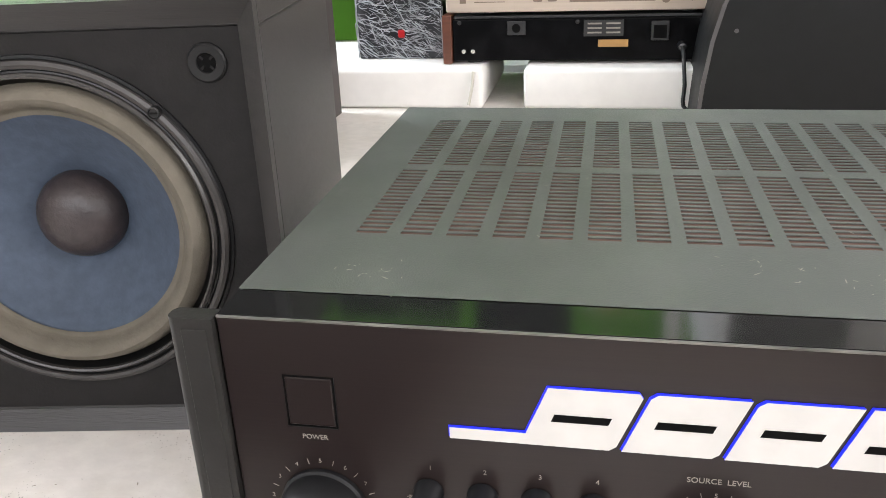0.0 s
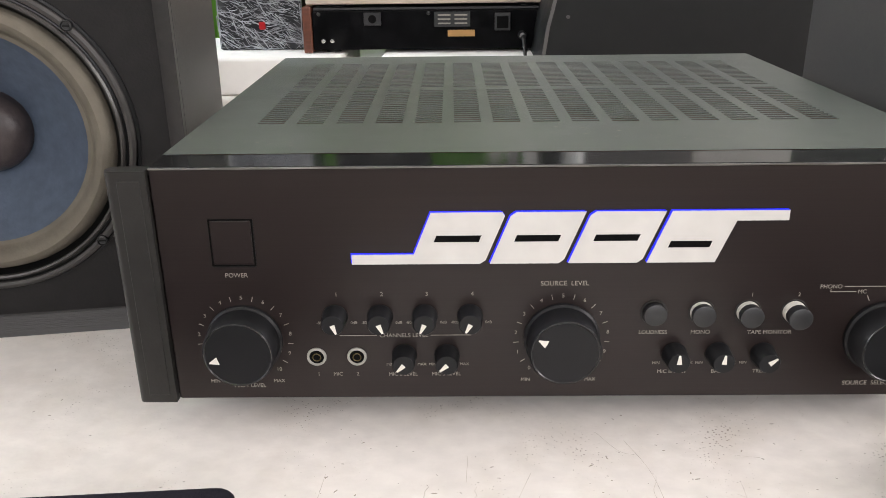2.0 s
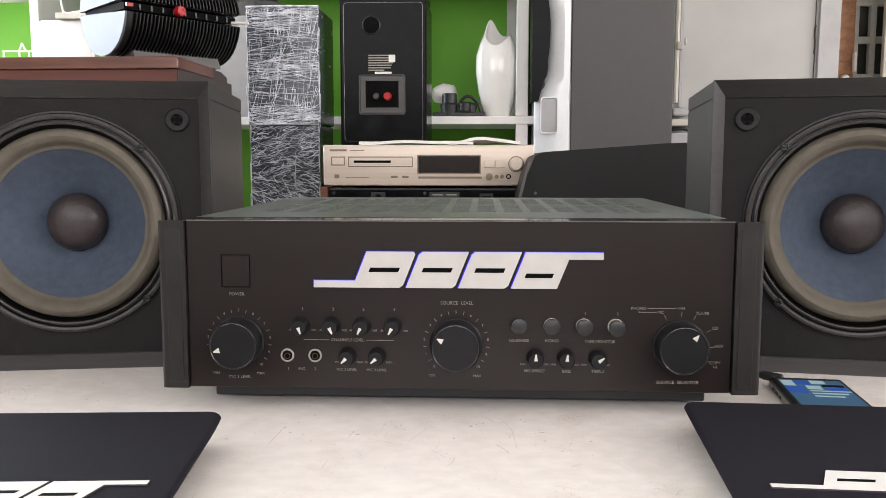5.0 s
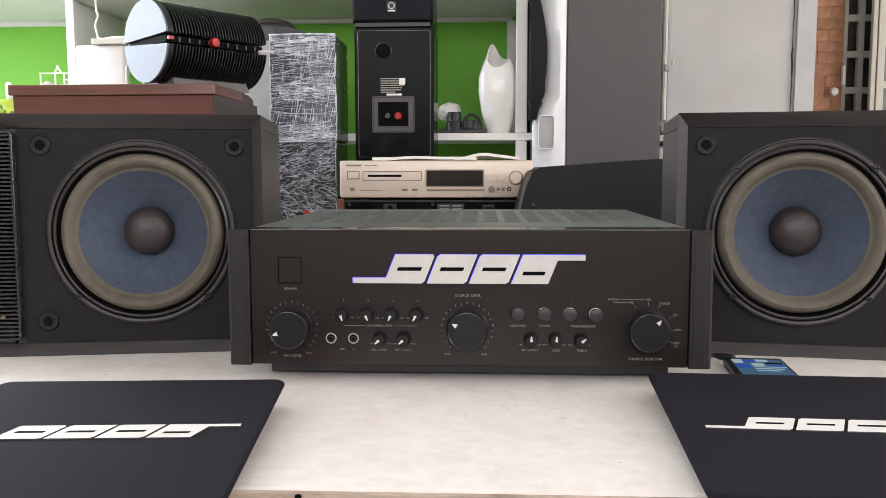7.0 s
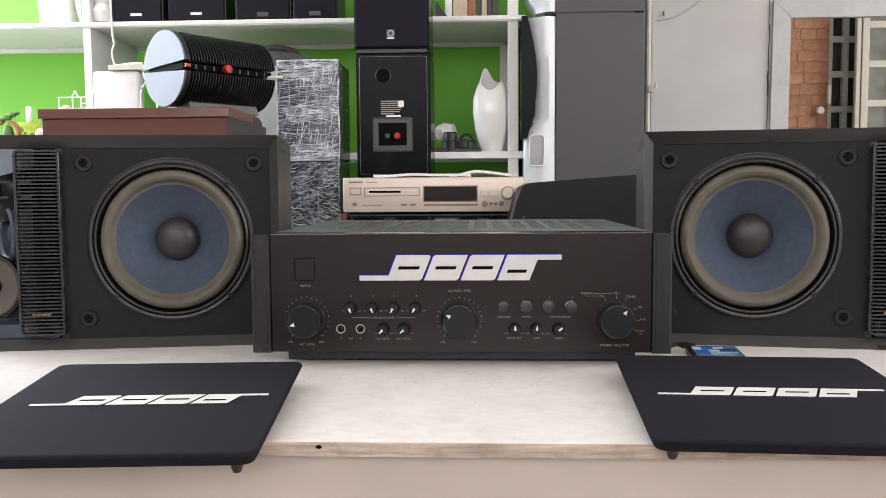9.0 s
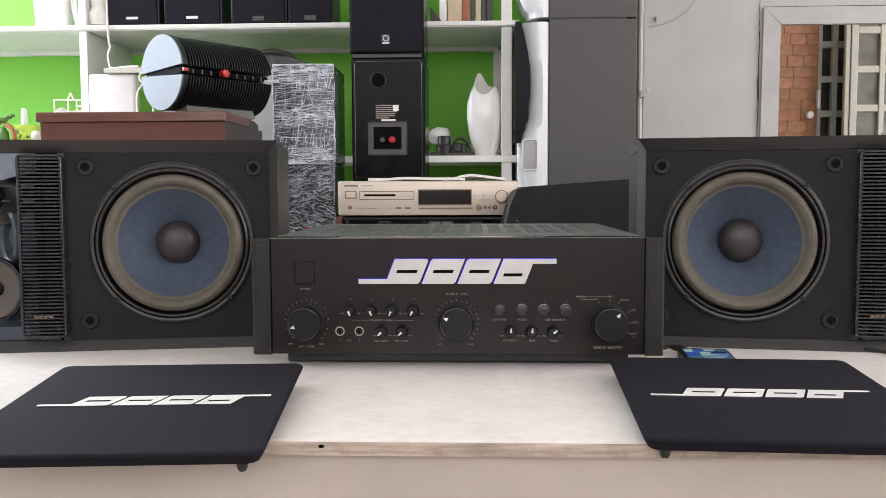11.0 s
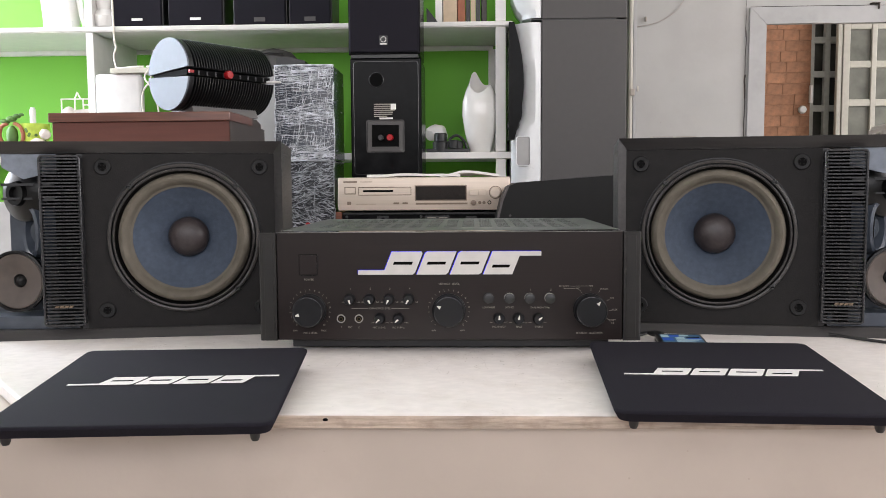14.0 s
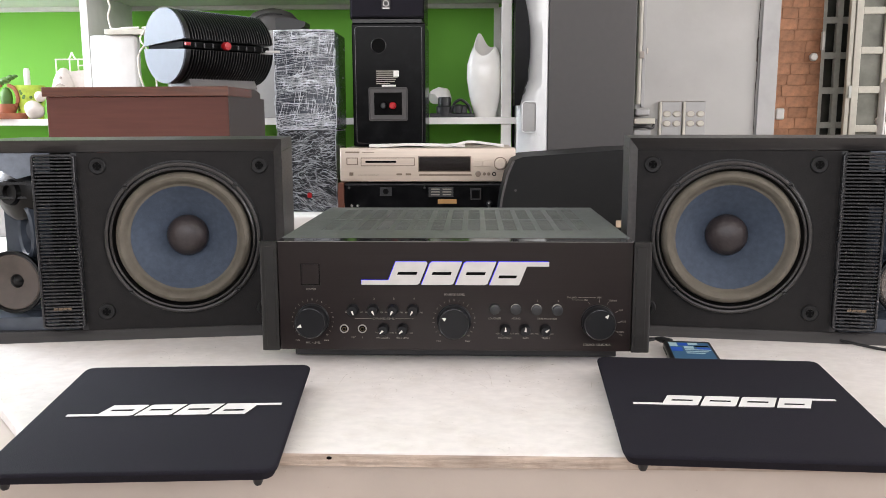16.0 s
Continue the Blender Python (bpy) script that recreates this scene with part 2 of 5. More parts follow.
M_BRICK = mat("orange_brick", (0.43, 0.215, 0.125), 0.85, vary=0.3, scale=22, bump=0.5, bump_scale=60, per_object=0.18, stain=0.5, stain_scale=12, dark=(0.34, 0.15, 0.08))
M_MORTAR = mat("mortar", (0.46, 0.25, 0.16), 0.9, vary=0.2)
M_CREAM = mat("cream_painted_wood", (0.50, 0.475, 0.41), 0.5, vary=0.06)
M_GREYBAR = mat("grey_painted_bars", (0.52, 0.53, 0.50), 0.5, vary=0.1)
M_CRACK = mat("dark_crack", (0.05, 0.04, 0.035), 0.9, vary=0.3)
# the panes' reflections are put into this grey-green colour and its blotches
M_DOORPANE = mat("reflection_toned_door_pane", (0.19, 0.19, 0.165), 0.2, vary=0.25, scale=9, stain=0.4, stain_scale=3, dark=(0.10, 0.10, 0.085))
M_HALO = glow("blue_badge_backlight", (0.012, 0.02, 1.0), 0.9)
M_PANE = mat("dim_window_pane", (0.10, 0.102, 0.092), 0.15, vary=0.4, scale=4)
M_FLOOR = mat("beige_floor_tile", (0.45, 0.39, 0.34), 0.4, vary=0.08, scale=6, stain=0.4)
M_CEIL = mat("white_ceiling_paint", (0.78, 0.77, 0.75), 0.8, vary=0.03)
M_PLANT = mat("green_leaf", (0.07, 0.16, 0.03), 0.5, vary=0.3, scale=30)
M_POT = mat("lime_pot", (0.42, 0.55, 0.06), 0.5, vary=0.25, scale=60)
M_CARTON = mat("white_box_paint", (0.63, 0.615, 0.60), 0.5, vary=0.04, stain=0.2, stain_scale=9)
M_TERRA = mat("terracotta", (0.30, 0.10, 0.05), 0.6, vary=0.2)
M_CABLE = mat("white_cable", (0.70, 0.66, 0.58), 0.5)
M_BLKCABLE = mat("black_cable", (0.015, 0.015, 0.015), 0.4)
M_LABEL = mat("orange_label", (0.44, 0.24, 0.08), 0.6)
M_TAN = mat("tan_card", (0.52, 0.40, 0.28), 0.7)
M_PHONE = glow("phone_screen", (0.05, 0.14, 0.25), 0.45)
M_PHONE2 = glow("phone_icons_blue", (0.02, 0.10, 0.50), 0.45)
M_PHONE3 = glow("phone_icons_pale", (0.42, 0.58, 0.62), 0.5)


# ---- builders ----
def thing(name, label, category, m=None, group="", kind=""):
    ob = new(name)
    if m is not None:
        ob.matrix_world = m
    return tagged(ob, label, category, group, kind)


def part(name, bm, material, parent=None, label="", smooth=False):
    me = bpy.data.meshes.new(name)
    bmesh.ops.recalc_face_normals(bm, faces=bm.faces)
    bm.to_mesh(me)
    bm.free()
    for one in material if isinstance(material, (list, tuple)) else [material]:
        me.materials.append(one)
    if smooth:
        for f in me.polygons:
            f.use_smooth = True
        me.set_sharp_from_angle(angle=radians(35))
    ob = new(name, me)
    ob.parent = parent
    if label:
        ob["label"] = label
    return ob


def solid(name, bm, material, label, category, group="", kind="", m=None, smooth=False):
    ob = part(name, bm, material, None, "", smooth)
    if m is not None:
        ob.matrix_world = m
    return tagged(ob, label, category, group, kind)


def box(x0, x1, y0, y1, z0, z1, bevel=0.0, seg=2, bm=None, m=None):
    own = bmesh.new()
    mm = Matrix.Translation(((x0 + x1) / 2, (y0 + y1) / 2, (z0 + z1) / 2)) @ Matrix.Diagonal((x1 - x0, y1 - y0, z1 - z0, 1))
    bmesh.ops.create_cube(own, size=1, matrix=mm)
    if bevel:
        bmesh.ops.bevel(own, geom=own.edges[:], offset=bevel, segments=seg, affect="EDGES", profile=0.5)
    if m is not None:
        own.transform(m)
    return merge(bm, own)


def merge(bm, own):
    if bm is None:
        return own
    me = bpy.data.meshes.new("tmp")
    own.to_mesh(me)
    own.free()
    bm.from_mesh(me)
    bpy.data.meshes.remove(me)
    return bm


def lathe(profile, seg=48, m=None, bm=None, squash=(1, 1, 1)):
    """Turns (radius, height) pairs about z; ends on the axis are closed."""
    own = bmesh.new()
    rings = []
    for r, h in profile:
        if r <= 1e-6:
            rings.append([own.verts.new((0, 0, h))])
        else:
            rings.append([own.verts.new((r * math.cos(2 * math.pi * k / seg) * squash[0], r * math.sin(2 * math.pi * k / seg) * squash[1], h)) for k in range(seg)])
    for a, b in zip(rings, rings[1:]):
        for k in range(seg):
            q = [a[k % len(a)], a[(k + 1) % len(a)], b[(k + 1) % len(b)], b[k % len(b)]]
            q = list(dict.fromkeys(q))
            if len(q) > 2:
                own.faces.new(q)
    if m is not None:
        own.transform(m)
    return merge(bm, own)


def prism(points, depth, m=None, bm=None, bevel=0.0):
    """A flat outline in x and y, thickened along z."""
    own = bmesh.new()
    f = own.faces.new([own.verts.new((x, y, 0)) for x, y in points])
    ex = bmesh.ops.extrude_face_region(own, geom=[f])
    bmesh.ops.translate(own, verts=[v for v in ex["geom"] if isinstance(v, bmesh.types.BMVert)], vec=(0, 0, depth))
    if bevel:
        bmesh.ops.bevel(own, geom=[e for e in own.edges if abs(e.verts[0].co.z - e.verts[1].co.z) > depth / 2], offset=bevel, segments=3, affect="EDGES", profile=0.5)
    if m is not None:
        own.transform(m)
    return merge(bm, own)


def rounded_ring(x0, x1, z0, z1, r, w, y0, y1, n=5):
    """A rounded rectangular frame of width w standing in x and z, from y0 to y1."""
    bm = bmesh.new()

    def loop(inset, y):
        out, rr = [], max(r - inset, 0.0005)
        for cx, cz, a0 in ((x1 - r, z1 - r, 0), (x0 + r, z1 - r, 90), (x0 + r, z0 + r, 180), (x1 - r, z0 + r, 270)):
            for k in range(n + 1):
                a = radians(a0 + 90 * k / n)
                out.append(bm.verts.new((cx + rr * math.cos(a), y, cz + rr * math.sin(a))))
        return out

    b = w * 0.25
    loops = [loop(0, y1), loop(0, y0 + b), loop(b, y0), loop(w - b, y0), loop(w, y0 + b), loop(w, y1)]
    for p, q in zip(loops, loops[1:] + loops[:1]):
        for k in range(len(p)):
            bm.faces.new((p[k], p[(k + 1) % len(p)], q[(k + 1) % len(p)], q[k]))
    return bm


def tube(points, r, seg=8, bm=None):
    """A round cord through the points."""
    own = bmesh.new()
    pts = [Vector(p) for p in points]
    rings = []
    for k, p in enumerate(pts):
        d = (pts[min(k + 1, len(pts) - 1)] - pts[max(k - 1, 0)]).normalized()
        a = d.orthogonal().normalized() if abs(d.z) > 0.9 else d.cross(Vector((0, 0, 1))).normalized()
        b = d.cross(a)
        rings.append([own.verts.new(p + r * (math.cos(2 * math.pi * j / seg) * a + math.sin(2 * math.pi * j / seg) * b)) for j in range(seg)])
    for a, b in zip(rings, rings[1:]):
        for j in range(seg):
            own.faces.new((a[j], a[(j + 1) % seg], b[(j + 1) % seg], b[j]))
    own.faces.new(rings[0])
    own.faces.new(rings[-1])
    return merge(bm, own)


def curve_points(points, steps=8):
    """A smooth line through the points."""
    p = [Vector(q) for q in points]
    p = [2 * p[0] - p[1], *p, 2 * p[-1] - p[-2]]
    out = []
    for a, b, c, d in zip(p, p[1:], p[2:], p[3:]):
        for k in range(steps):
            t = k / steps
            out.append(0.5 * (2 * b + (c - a) * t + (2 * a - 5 * b + 4 * c - d) * t * t + (3 * b - a - 3 * c + d) * t ** 3))
    out.append(p[-2])
    return out


FACE = pose(0, 0, 0, 90, 0, 0)  # x stays, y turns up, z turns towards -y


def words(text, x, z, size, parent, y=-0.0006, material=None, name="lettering", m=None, spread=1.0):
    c = bpy.data.curves.new(name, "FONT")
    c.body, c.size, c.align_x, c.align_y, c.space_character = text, size, "CENTER", "CENTER", spread
    c.extrude = 0.00008
    tmp = new(name, c)
    dg = bpy.context.evaluated_depsgraph_get()
    me = bpy.data.meshes.new_from_object(tmp.evaluated_get(dg))
    bpy.data.objects.remove(tmp)
    bpy.data.curves.remove(c)
    me.transform((m or Matrix.Identity(4)) @ Matrix.Translation((x, y, z)) @ FACE)
    me.materials.clear()
    me.materials.append(material or M_PRINT)
    ob = new(name, me)
    ob.parent = parent
    return ob


# ---- the rooms ----
FLOOR_Z, CEIL_Z, TOP = -0.76, 1.95, -0.004


def wall(name, *boxes, material=M_WALL, label="plain off-white painted wall"):
    bm = bmesh.new()
    for b in boxes:
        box(*b, bm=bm)
    return solid(name, bm, material, label, "wall", kind="structure")


solid("floor", box(-3.2, 4.6, -3.4, 5.0, FLOOR_Z - 0.1, FLOOR_Z), M_FLOOR, "beige tiled floor of the workshop", "floor", kind="structure")
solid("ceiling", box(-3.2, 4.6, -3.4, 5.0, CEIL_Z, CEIL_Z + 0.1), M_CEIL, "plain white ceiling", "ceiling", kind="structure")
wall("wall_green", (-3.1, 0.50, 1.72, 1.82, FLOOR_Z, CEIL_Z), material=M_GREEN, label="lime green painted wall behind the shelves")
# white wall with an opening into the next room
wall("wall_white", (0.50, 0.906, 1.50, 1.525, FLOOR_Z, CEIL_Z), (0.906, 1.95, 1.50, 1.60, FLOOR_Z, 0.15), (0.906, 1.95, 1.50, 1.525, 0.680, CEIL_Z),
     (1.95, 4.6, 1.50, 1.60, FLOOR_Z, CEIL_Z), (0.49, 0.50, 1.505, 1.82, FLOOR_Z, CEIL_Z), label="scuffed off-white wall with an opening to the next room")
wall("wall_left", (-2.46, -2.36, -3.3, 1.72, FLOOR_Z, 0.35), (-2.46, -2.36, -3.3, 1.72, 1.75, CEIL_Z), (-2.46, -2.36, -3.3, -0.85, 0.35, 1.75), (-2.46, -2.36, 1.55, 1.72, 0.35, 1.75))
wall("wall_front", (-3.0, 3.4, -3.3, -3.2, FLOOR_Z, 0.4), (-3.0, 3.4, -3.3, -3.2, 1.85, CEIL_Z), (-3.0, -2.1, -3.3, -3.2, 0.4, 1.85), (2.1, 3.4, -3.3, -3.2, 0.4, 1.85))
wall("wall_right", (3.3, 3.4, -3.2, 1.50, FLOOR_Z, 0.5), (3.3, 3.4, -3.2, 1.50, 1.85, CEIL_Z), (3.3, 3.4, -3.2, -2.0, 0.5, 1.85), (3.3, 3.4, 0.8, 1.50, 0.5, 1.85))
wall("wall_far", (0.3, 1.97, 4.72, 4.82, FLOOR_Z, CEIL_Z), (1.97, 4.6, 4.80, 4.90, FLOOR_Z, 0.0), (3.2, 4.6, 4.72, 4.80, FLOOR_Z, CEIL_Z), (1.97, 3.2, 4.72, 4.82, 1.6, CEIL_Z))
wall("wall_next_left", (0.3, 0.4, 1.82, 4.72, FLOOR_Z, CEIL_Z))
wall("wall_next_right", (4.5, 4.6, 1.60, 2.3, FLOOR_Z, CEIL_Z), (4.5, 4.6, 4.1, 4.72, FLOOR_Z, CEIL_Z), (4.5, 4.6, 2.3, 4.1, FLOOR_Z, 0.2), (4.5, 4.6, 2.3, 4.1, 1.8, CEIL_Z))

# frame round the opening
bm = bmesh.new()
for q in (((0.851, 0.14), (0.9025, 0.14), (0.9045, 0.676), (0.8560, 0.7255)), ((0.8565, 0.7255), (0.9055, 0.6765), (1.95, 0.6765), (1.95, 0.7255))):
    merge(bm, prism(list(q), 0.013, pose(0, 1.499, 0) @ FACE, bevel=0.0015))
solid("trim", bm, M_FRAMEW, "white painted frame round the wall opening, cracked at its joint", "door frame", kind="structure")
rk0 = random.Random(8)
bm = bmesh.new()
for z0, z1, r in ((0.15, 0.27, 0.0007), (0.25, 0.40, 0.0009), (0.38, 0.47, 0.0012), (0.46, 0.53, 0.0022), (0.52, 0.66, 0.0010), (0.64, 0.75, 0.0006)):
    tube(curve_points([(0.8475 + rk0.gauss(0, 0.0006), 1.4985, z0 + (z1 - z0) * k / 4) for k in range(5)]), r, 6, bm)
solid("crack", bm, M_CRACK, "dark uneven crack along the frame joint", "crack", kind="structure")

solid("crack", tube(curve_points([(0.86, 1.4985, 0.7285), (1.1, 1.4985, 0.7292), (1.4, 1.4985, 0.7280), (1.95, 1.4985, 0.7288)]), 0.0009, 6), M_CRACK, "thin dark crack above the frame", "crack", kind="structure")
hk = thing("frame_hook", "rusty bent hook on the frame", "hook")
part("plate", box(1.208, 1.232, 1.482, 1.4998, 0.7305, 0.7345, 0.001), M_CRACK, hk)
part("prong", box(1.2255, 1.2295, 1.478, 1.4840, 0.7150, 0.7300, 0.001), M_CRACK, hk)

# conduit, clip, sockets on the white wall
ob = thing("conduit", "cream plastic cable conduit clipped to the wall", "conduit")
part("pipe", tube([(0.507, 1.488, 1.4), (0.505, 1.488, 0.34)], 0.007), M_CREAM, ob, smooth=True)
part("strip", box(0.514, 0.5235, 1.492, 1.4995, 0.33, 1.4, 0.001), M_FRAMEW, ob)
part("clip", box(0.503, 0.517, 1.476, 1.4995, 0.470, 0.49, 0.002), M_SCUFFSHADE, ob, "rusty clip")
part("clip_tab", box(0.528, 0.531, 1.494, 1.4995, 0.485, 0.500), M_CABLE, ob)
ob = thing("cable_junction", "white taped cable joint beside the wall sockets", "cable")
part("plug", box(0.492, 0.535, 1.455, 1.499, 0.305, 0.325, 0.006), M_FRAMEW, ob)
part("cover", box(0.49, 0.552, 1.46, 1.499, 0.281, 0.298, 0.003), M_CREAM, ob)
part("cord", tube(curve_points([(0.49, 1.47, 0.272), (0.52, 1.462, 0.274), (0.545, 1.47, 0.270), (0.556, 1.48, 0.295)]), 0.004), M_BLKCABLE, ob, smooth=True)
part("base", box(0.49, 0.54, 1.462, 1.499, 0.22, 0.264, 0.004), M_FRAMEW, ob)
sock = thing("wall_socket", "off-white four-button wall switch plate", "switch", pose(0.609, 1.499, 0.29), group="wall switches")
part("plate", box(-0.034, 0.026, -0.012, 0.0, -0.07, 0.056, 0.003), M_FRAMEW, sock)
# thin brown bar draws the shadow line at the plate's top
part("plate_shadow_line", box(-0.033, 0.025, -0.0125, 0.0, 0.0562, 0.0578), M_SCUFFSHADE, sock, "brown shadow line drawn along the upper edge")
part("side_box", box(-0.042, -0.0345, -0.018, 0.0, -0.07, 0.056, 0.002), M_CREAM, sock)
for cx in (-0.019, 0.010):
    for cz in (-0.008, 0.020):
        part("button", lathe([(0, -0.0165), (0.008, -0.0165), (0.0095, -0.0145), (0.0095, -0.011)], 20, pose(cx, 0, cz) @ pose(0, 0, 0, -90) , None, (1.15, 0.85, -1)), M_CREAM, sock, smooth=True)
        # flat dark ring draws the shadow round the button
        part("button_shadow", lathe([(0.0112, 0.0001), (0.0112, 0.0006), (0.0093, 0.0006)], 20, pose(cx, -0.012, cz, 90), None, (1.15, 0.85, 1)), M_SCUFFSHADE, sock)
copy_thing(sock, pose(0.678, 1.499, 0.29))
solid("loose_wire", tube(curve_points([(0.50, 1.495, 0.672), (0.58, 1.494, 0.685), (0.64, 1.494, 0.72), (0.68, 1.494, 0.77), (0.76, 1.494, 0.80)]), 0.0011, 6), M_SCUFFSHADE, "thin dark wire drooping along the white wall", "wire")
solid("wall_hook", box(0.548, 0.553, 1.488, 1.4998, 0.69, 0.703, 0.001), M_SCUFFSHADE, "small rusty nail hook in the white wall", "hook")

# ---- the next room: bricks, barred window, glazed door ----
pier = solid("wall_brick", box(1.70, 2.296, 4.65, 4.74, FLOOR_Z, CEIL_Z), M_MORTAR, "orange brick pier in the next room", "brick wall", kind="structure")
bar_w = thing("window_1", "grey barred window with small dim panes", "window", kind="structure")
for x0, x1 in ((2.300, 2.326), (2.394, 2.430), (2.500, 2.534), (2.604, 2.66)):
    part("bar", box(x0, x1, 4.66, 4.70, -0.1, 1.6, 0.003), M_GREYBAR, bar_w)
for k in range(7):
    z = 0.022 + k * 0.2265
    part("rail", box(2.300, 2.66, 4.662, 4.698, z - 0.021, z + 0.021, 0.003), M_GREYBAR, bar_w)
part("pane", box(2.29, 2.66, 4.74, 4.745, 0.0, 1.6), M_PANE, bar_w)
door = thing("door_1", "cream glazed door leaf standing ajar, rows of small panes", "door", pose(2.410, 4.50, 0), kind="structure")
for x0, x1 in ((0.0, 0.0315), (0.0335, 0.079), (0.216, 0.250), (0.387, 0.421), (0.558, 0.64)):
    part("stile", box(x0, x1, 0 if x1 - x0 > 0.032 else 0.006, 0.04, FLOOR_Z, 1.50, 0.004), M_CREAM, door)
for k in range(6):
    z = -0.021 + k * 0.2475
    for x0, x1 in ((0.0795, 0.2155), (0.2505, 0.3865), (0.4215, 0.5575)):
        part("rail", box(x0, x1, 0.003, 0.037, z - 0.022, z + 0.022, 0.003), M_CREAM, door)
        part("pane", box(x0, x1, 0.018, 0.022, z + 0.0225, z + 0.225), M_DOORPANE, door)
part("lower_panel", box(0.0795, 0.5575, 0.008, 0.032, FLOOR_Z, -0.044), M_CREAM, door)
part("lock", box(0.01, 0.03, -0.015, -0.0005, 0.42, 0.50, 0.004), M_GREYBAR, door)
solid("junction_box", lathe([(0, 0.026), (0.020, 0.023), (0.027, 0.012), (0.027, 0)], 20, pose(2.240, 4.632, 0.69, 90)), M_SHELF, "round white junction box on the brick pier", "junction box", smooth=True, group="junction boxes")
solid("junction_box", box(2.005, 2.065, 4.59, 4.615, 0.285, 0.36, 0.012), M_SHELF, "square white junction box on the brick pier", "junction box", group="junction boxes")
solid("wall_plate", box(2.281, 2.297, 4.60, 4.632, 0.732, 0.850, 0.003), M_SHELF, "narrow white plate fixed to the brick pier", "plate")
# white plastic chairs on a raised landing
solid("landing", box(1.95, 3.3, 3.25, 4.45, FLOOR_Z, -0.38), M_FLOOR, "raised tiled landing in the next room", "landing", kind="structure")
chair = thing("plastic_chair", "white moulded plastic garden chair", "chair", pose(2.47, 3.64, -0.38, 0, 0, 150), group="garden chairs")
for sx in (-0.2, 0.2):
    part("leg", tube(curve_points([(sx * 1.15, -0.2, 0), (sx, -0.19, 0.42), (sx * 1.1, -0.2, 0.64)]), 0.018), M_SHELF, chair, smooth=True)
    part("leg", tube(curve_points([(sx * 1.15, 0.24, 0), (sx, 0.2, 0.42), (sx * 0.95, 0.27, 0.86)]), 0.018), M_SHELF, chair, smooth=True)
    part("armrest", tube(curve_points([(sx * 1.1, -0.2, 0.64), (sx * 1.12, 0.0, 0.66), (sx, 0.22, 0.66)]), 0.02), M_SHELF, chair, smooth=True)
part("seat", box(-0.2, 0.2, -0.2, 0.2, 0.41, 0.435, 0.01), M_SHELF, chair)
for k in range(5):
    part("back_slat", tube(curve_points([(-0.14 + k * 0.07, 0.2, 0.44), (-0.14 + k * 0.07, 0.25, 0.65), (-0.13 + k * 0.065, 0.28, 0.86)]), 0.014), M_SHELF, chair, smooth=True)
part("top_rail", tube(curve_points([(-0.19, 0.27, 0.86), (0, 0.29, 0.89), (0.19, 0.27, 0.86)]), 0.02), M_SHELF, chair, smooth=True)
copy_thing(chair, pose(2.98, 3.84, -0.38, 0, 0, 190))

# ---- the counter ----
outline = [(-0.384, -0.285), (1.3, -0.285), (1.3, 1.33), (-1.29, 1.33), (-1.29, 0.76)]
counter = thing("counter", "long white-topped counter with a raw board edge and beige front", "counter")
own = prism(outline, 0.0135, pose(0, 0, TOP - 0.0135))
bmesh.ops.bevel(own, geom=[e for e in own.edges if all(v.co.z > TOP - 0.001 for v in e.verts)], offset=0.0035, segments=3, affect="EDGES", profile=0.5)
own.normal_update()
for f in own.faces:
    f.material_index = 1 if f.normal.y < -0.9 else 0
part("worktop", own, [M_TABLE, M_EDGE], counter, "off-white scuffed laminate top")
inner = [(-1.6, -0.274), (1.29, -0.274), (1.29, 1.32), (-1.6, 1.32)]
part("front_panel", prism(inner, -FLOOR_Z - 0.0205, pose(0, 0, FLOOR_Z)), M_FRONT, counter, "beige painted front")
# black strip stands in for the shade beneath the worktop's overhang
part("shade_strip", box(-0.375, 1.28, -0.268, -0.20, -0.0204, -0.0176), M_HOLE, counter, "black strip drawn as the shade under the top")
# scuffs and dents
rng = random.Random(4)
bm = bmesh.new()
for k in range(190):
    if k < 75:
        x, y = rng.gauss(0.075, 0.05), rng.gauss(-0.06, 0.03)
    elif k < 125:
        x, y = rng.gauss(-0.09, 0.06), rng.gauss(-0.05, 0.025)
    elif k < 150:
        x, y = rng.gauss(-0.36, 0.04), rng.gauss(0.02, 0.03)
    else:
        x, y = rng.uniform(-0.32, 0.7), rng.uniform(-0.27, 0.08)
    r = rng.choice((0.00018, 0.00025, 0.0003, 0.0004, 0.0006))
    a = rng.uniform(0, 180)
    lathe([(r, 0.0), (r * 0.9, 0.00014), (0, 0.00016)], 6, pose(x, y, TOP, 0, 0, a), bm, (rng.uniform(1, 3), 0.7, 1))
lines = bmesh.new()
for pts in (((0.035, -0.02), (0.043, -0.05), (0.045, -0.09)), ((-0.02, -0.05), (-0.032, -0.08)), ((0.02, -0.012), (0.03, -0.03), (0.038, -0.034)), ((0.093, -0.035), (0.105, -0.037)),
            ((-0.128, -0.05), (-0.13, -0.09)), ((0.11, -0.11), (0.118, -0.13)), ((0.3, -0.23), (0.34, -0.25))):
    tube(curve_points([(x + rng.gauss(0, 0.0006), y, TOP - 0.00005) for x, y in pts]), 0.00016, 5, lines)
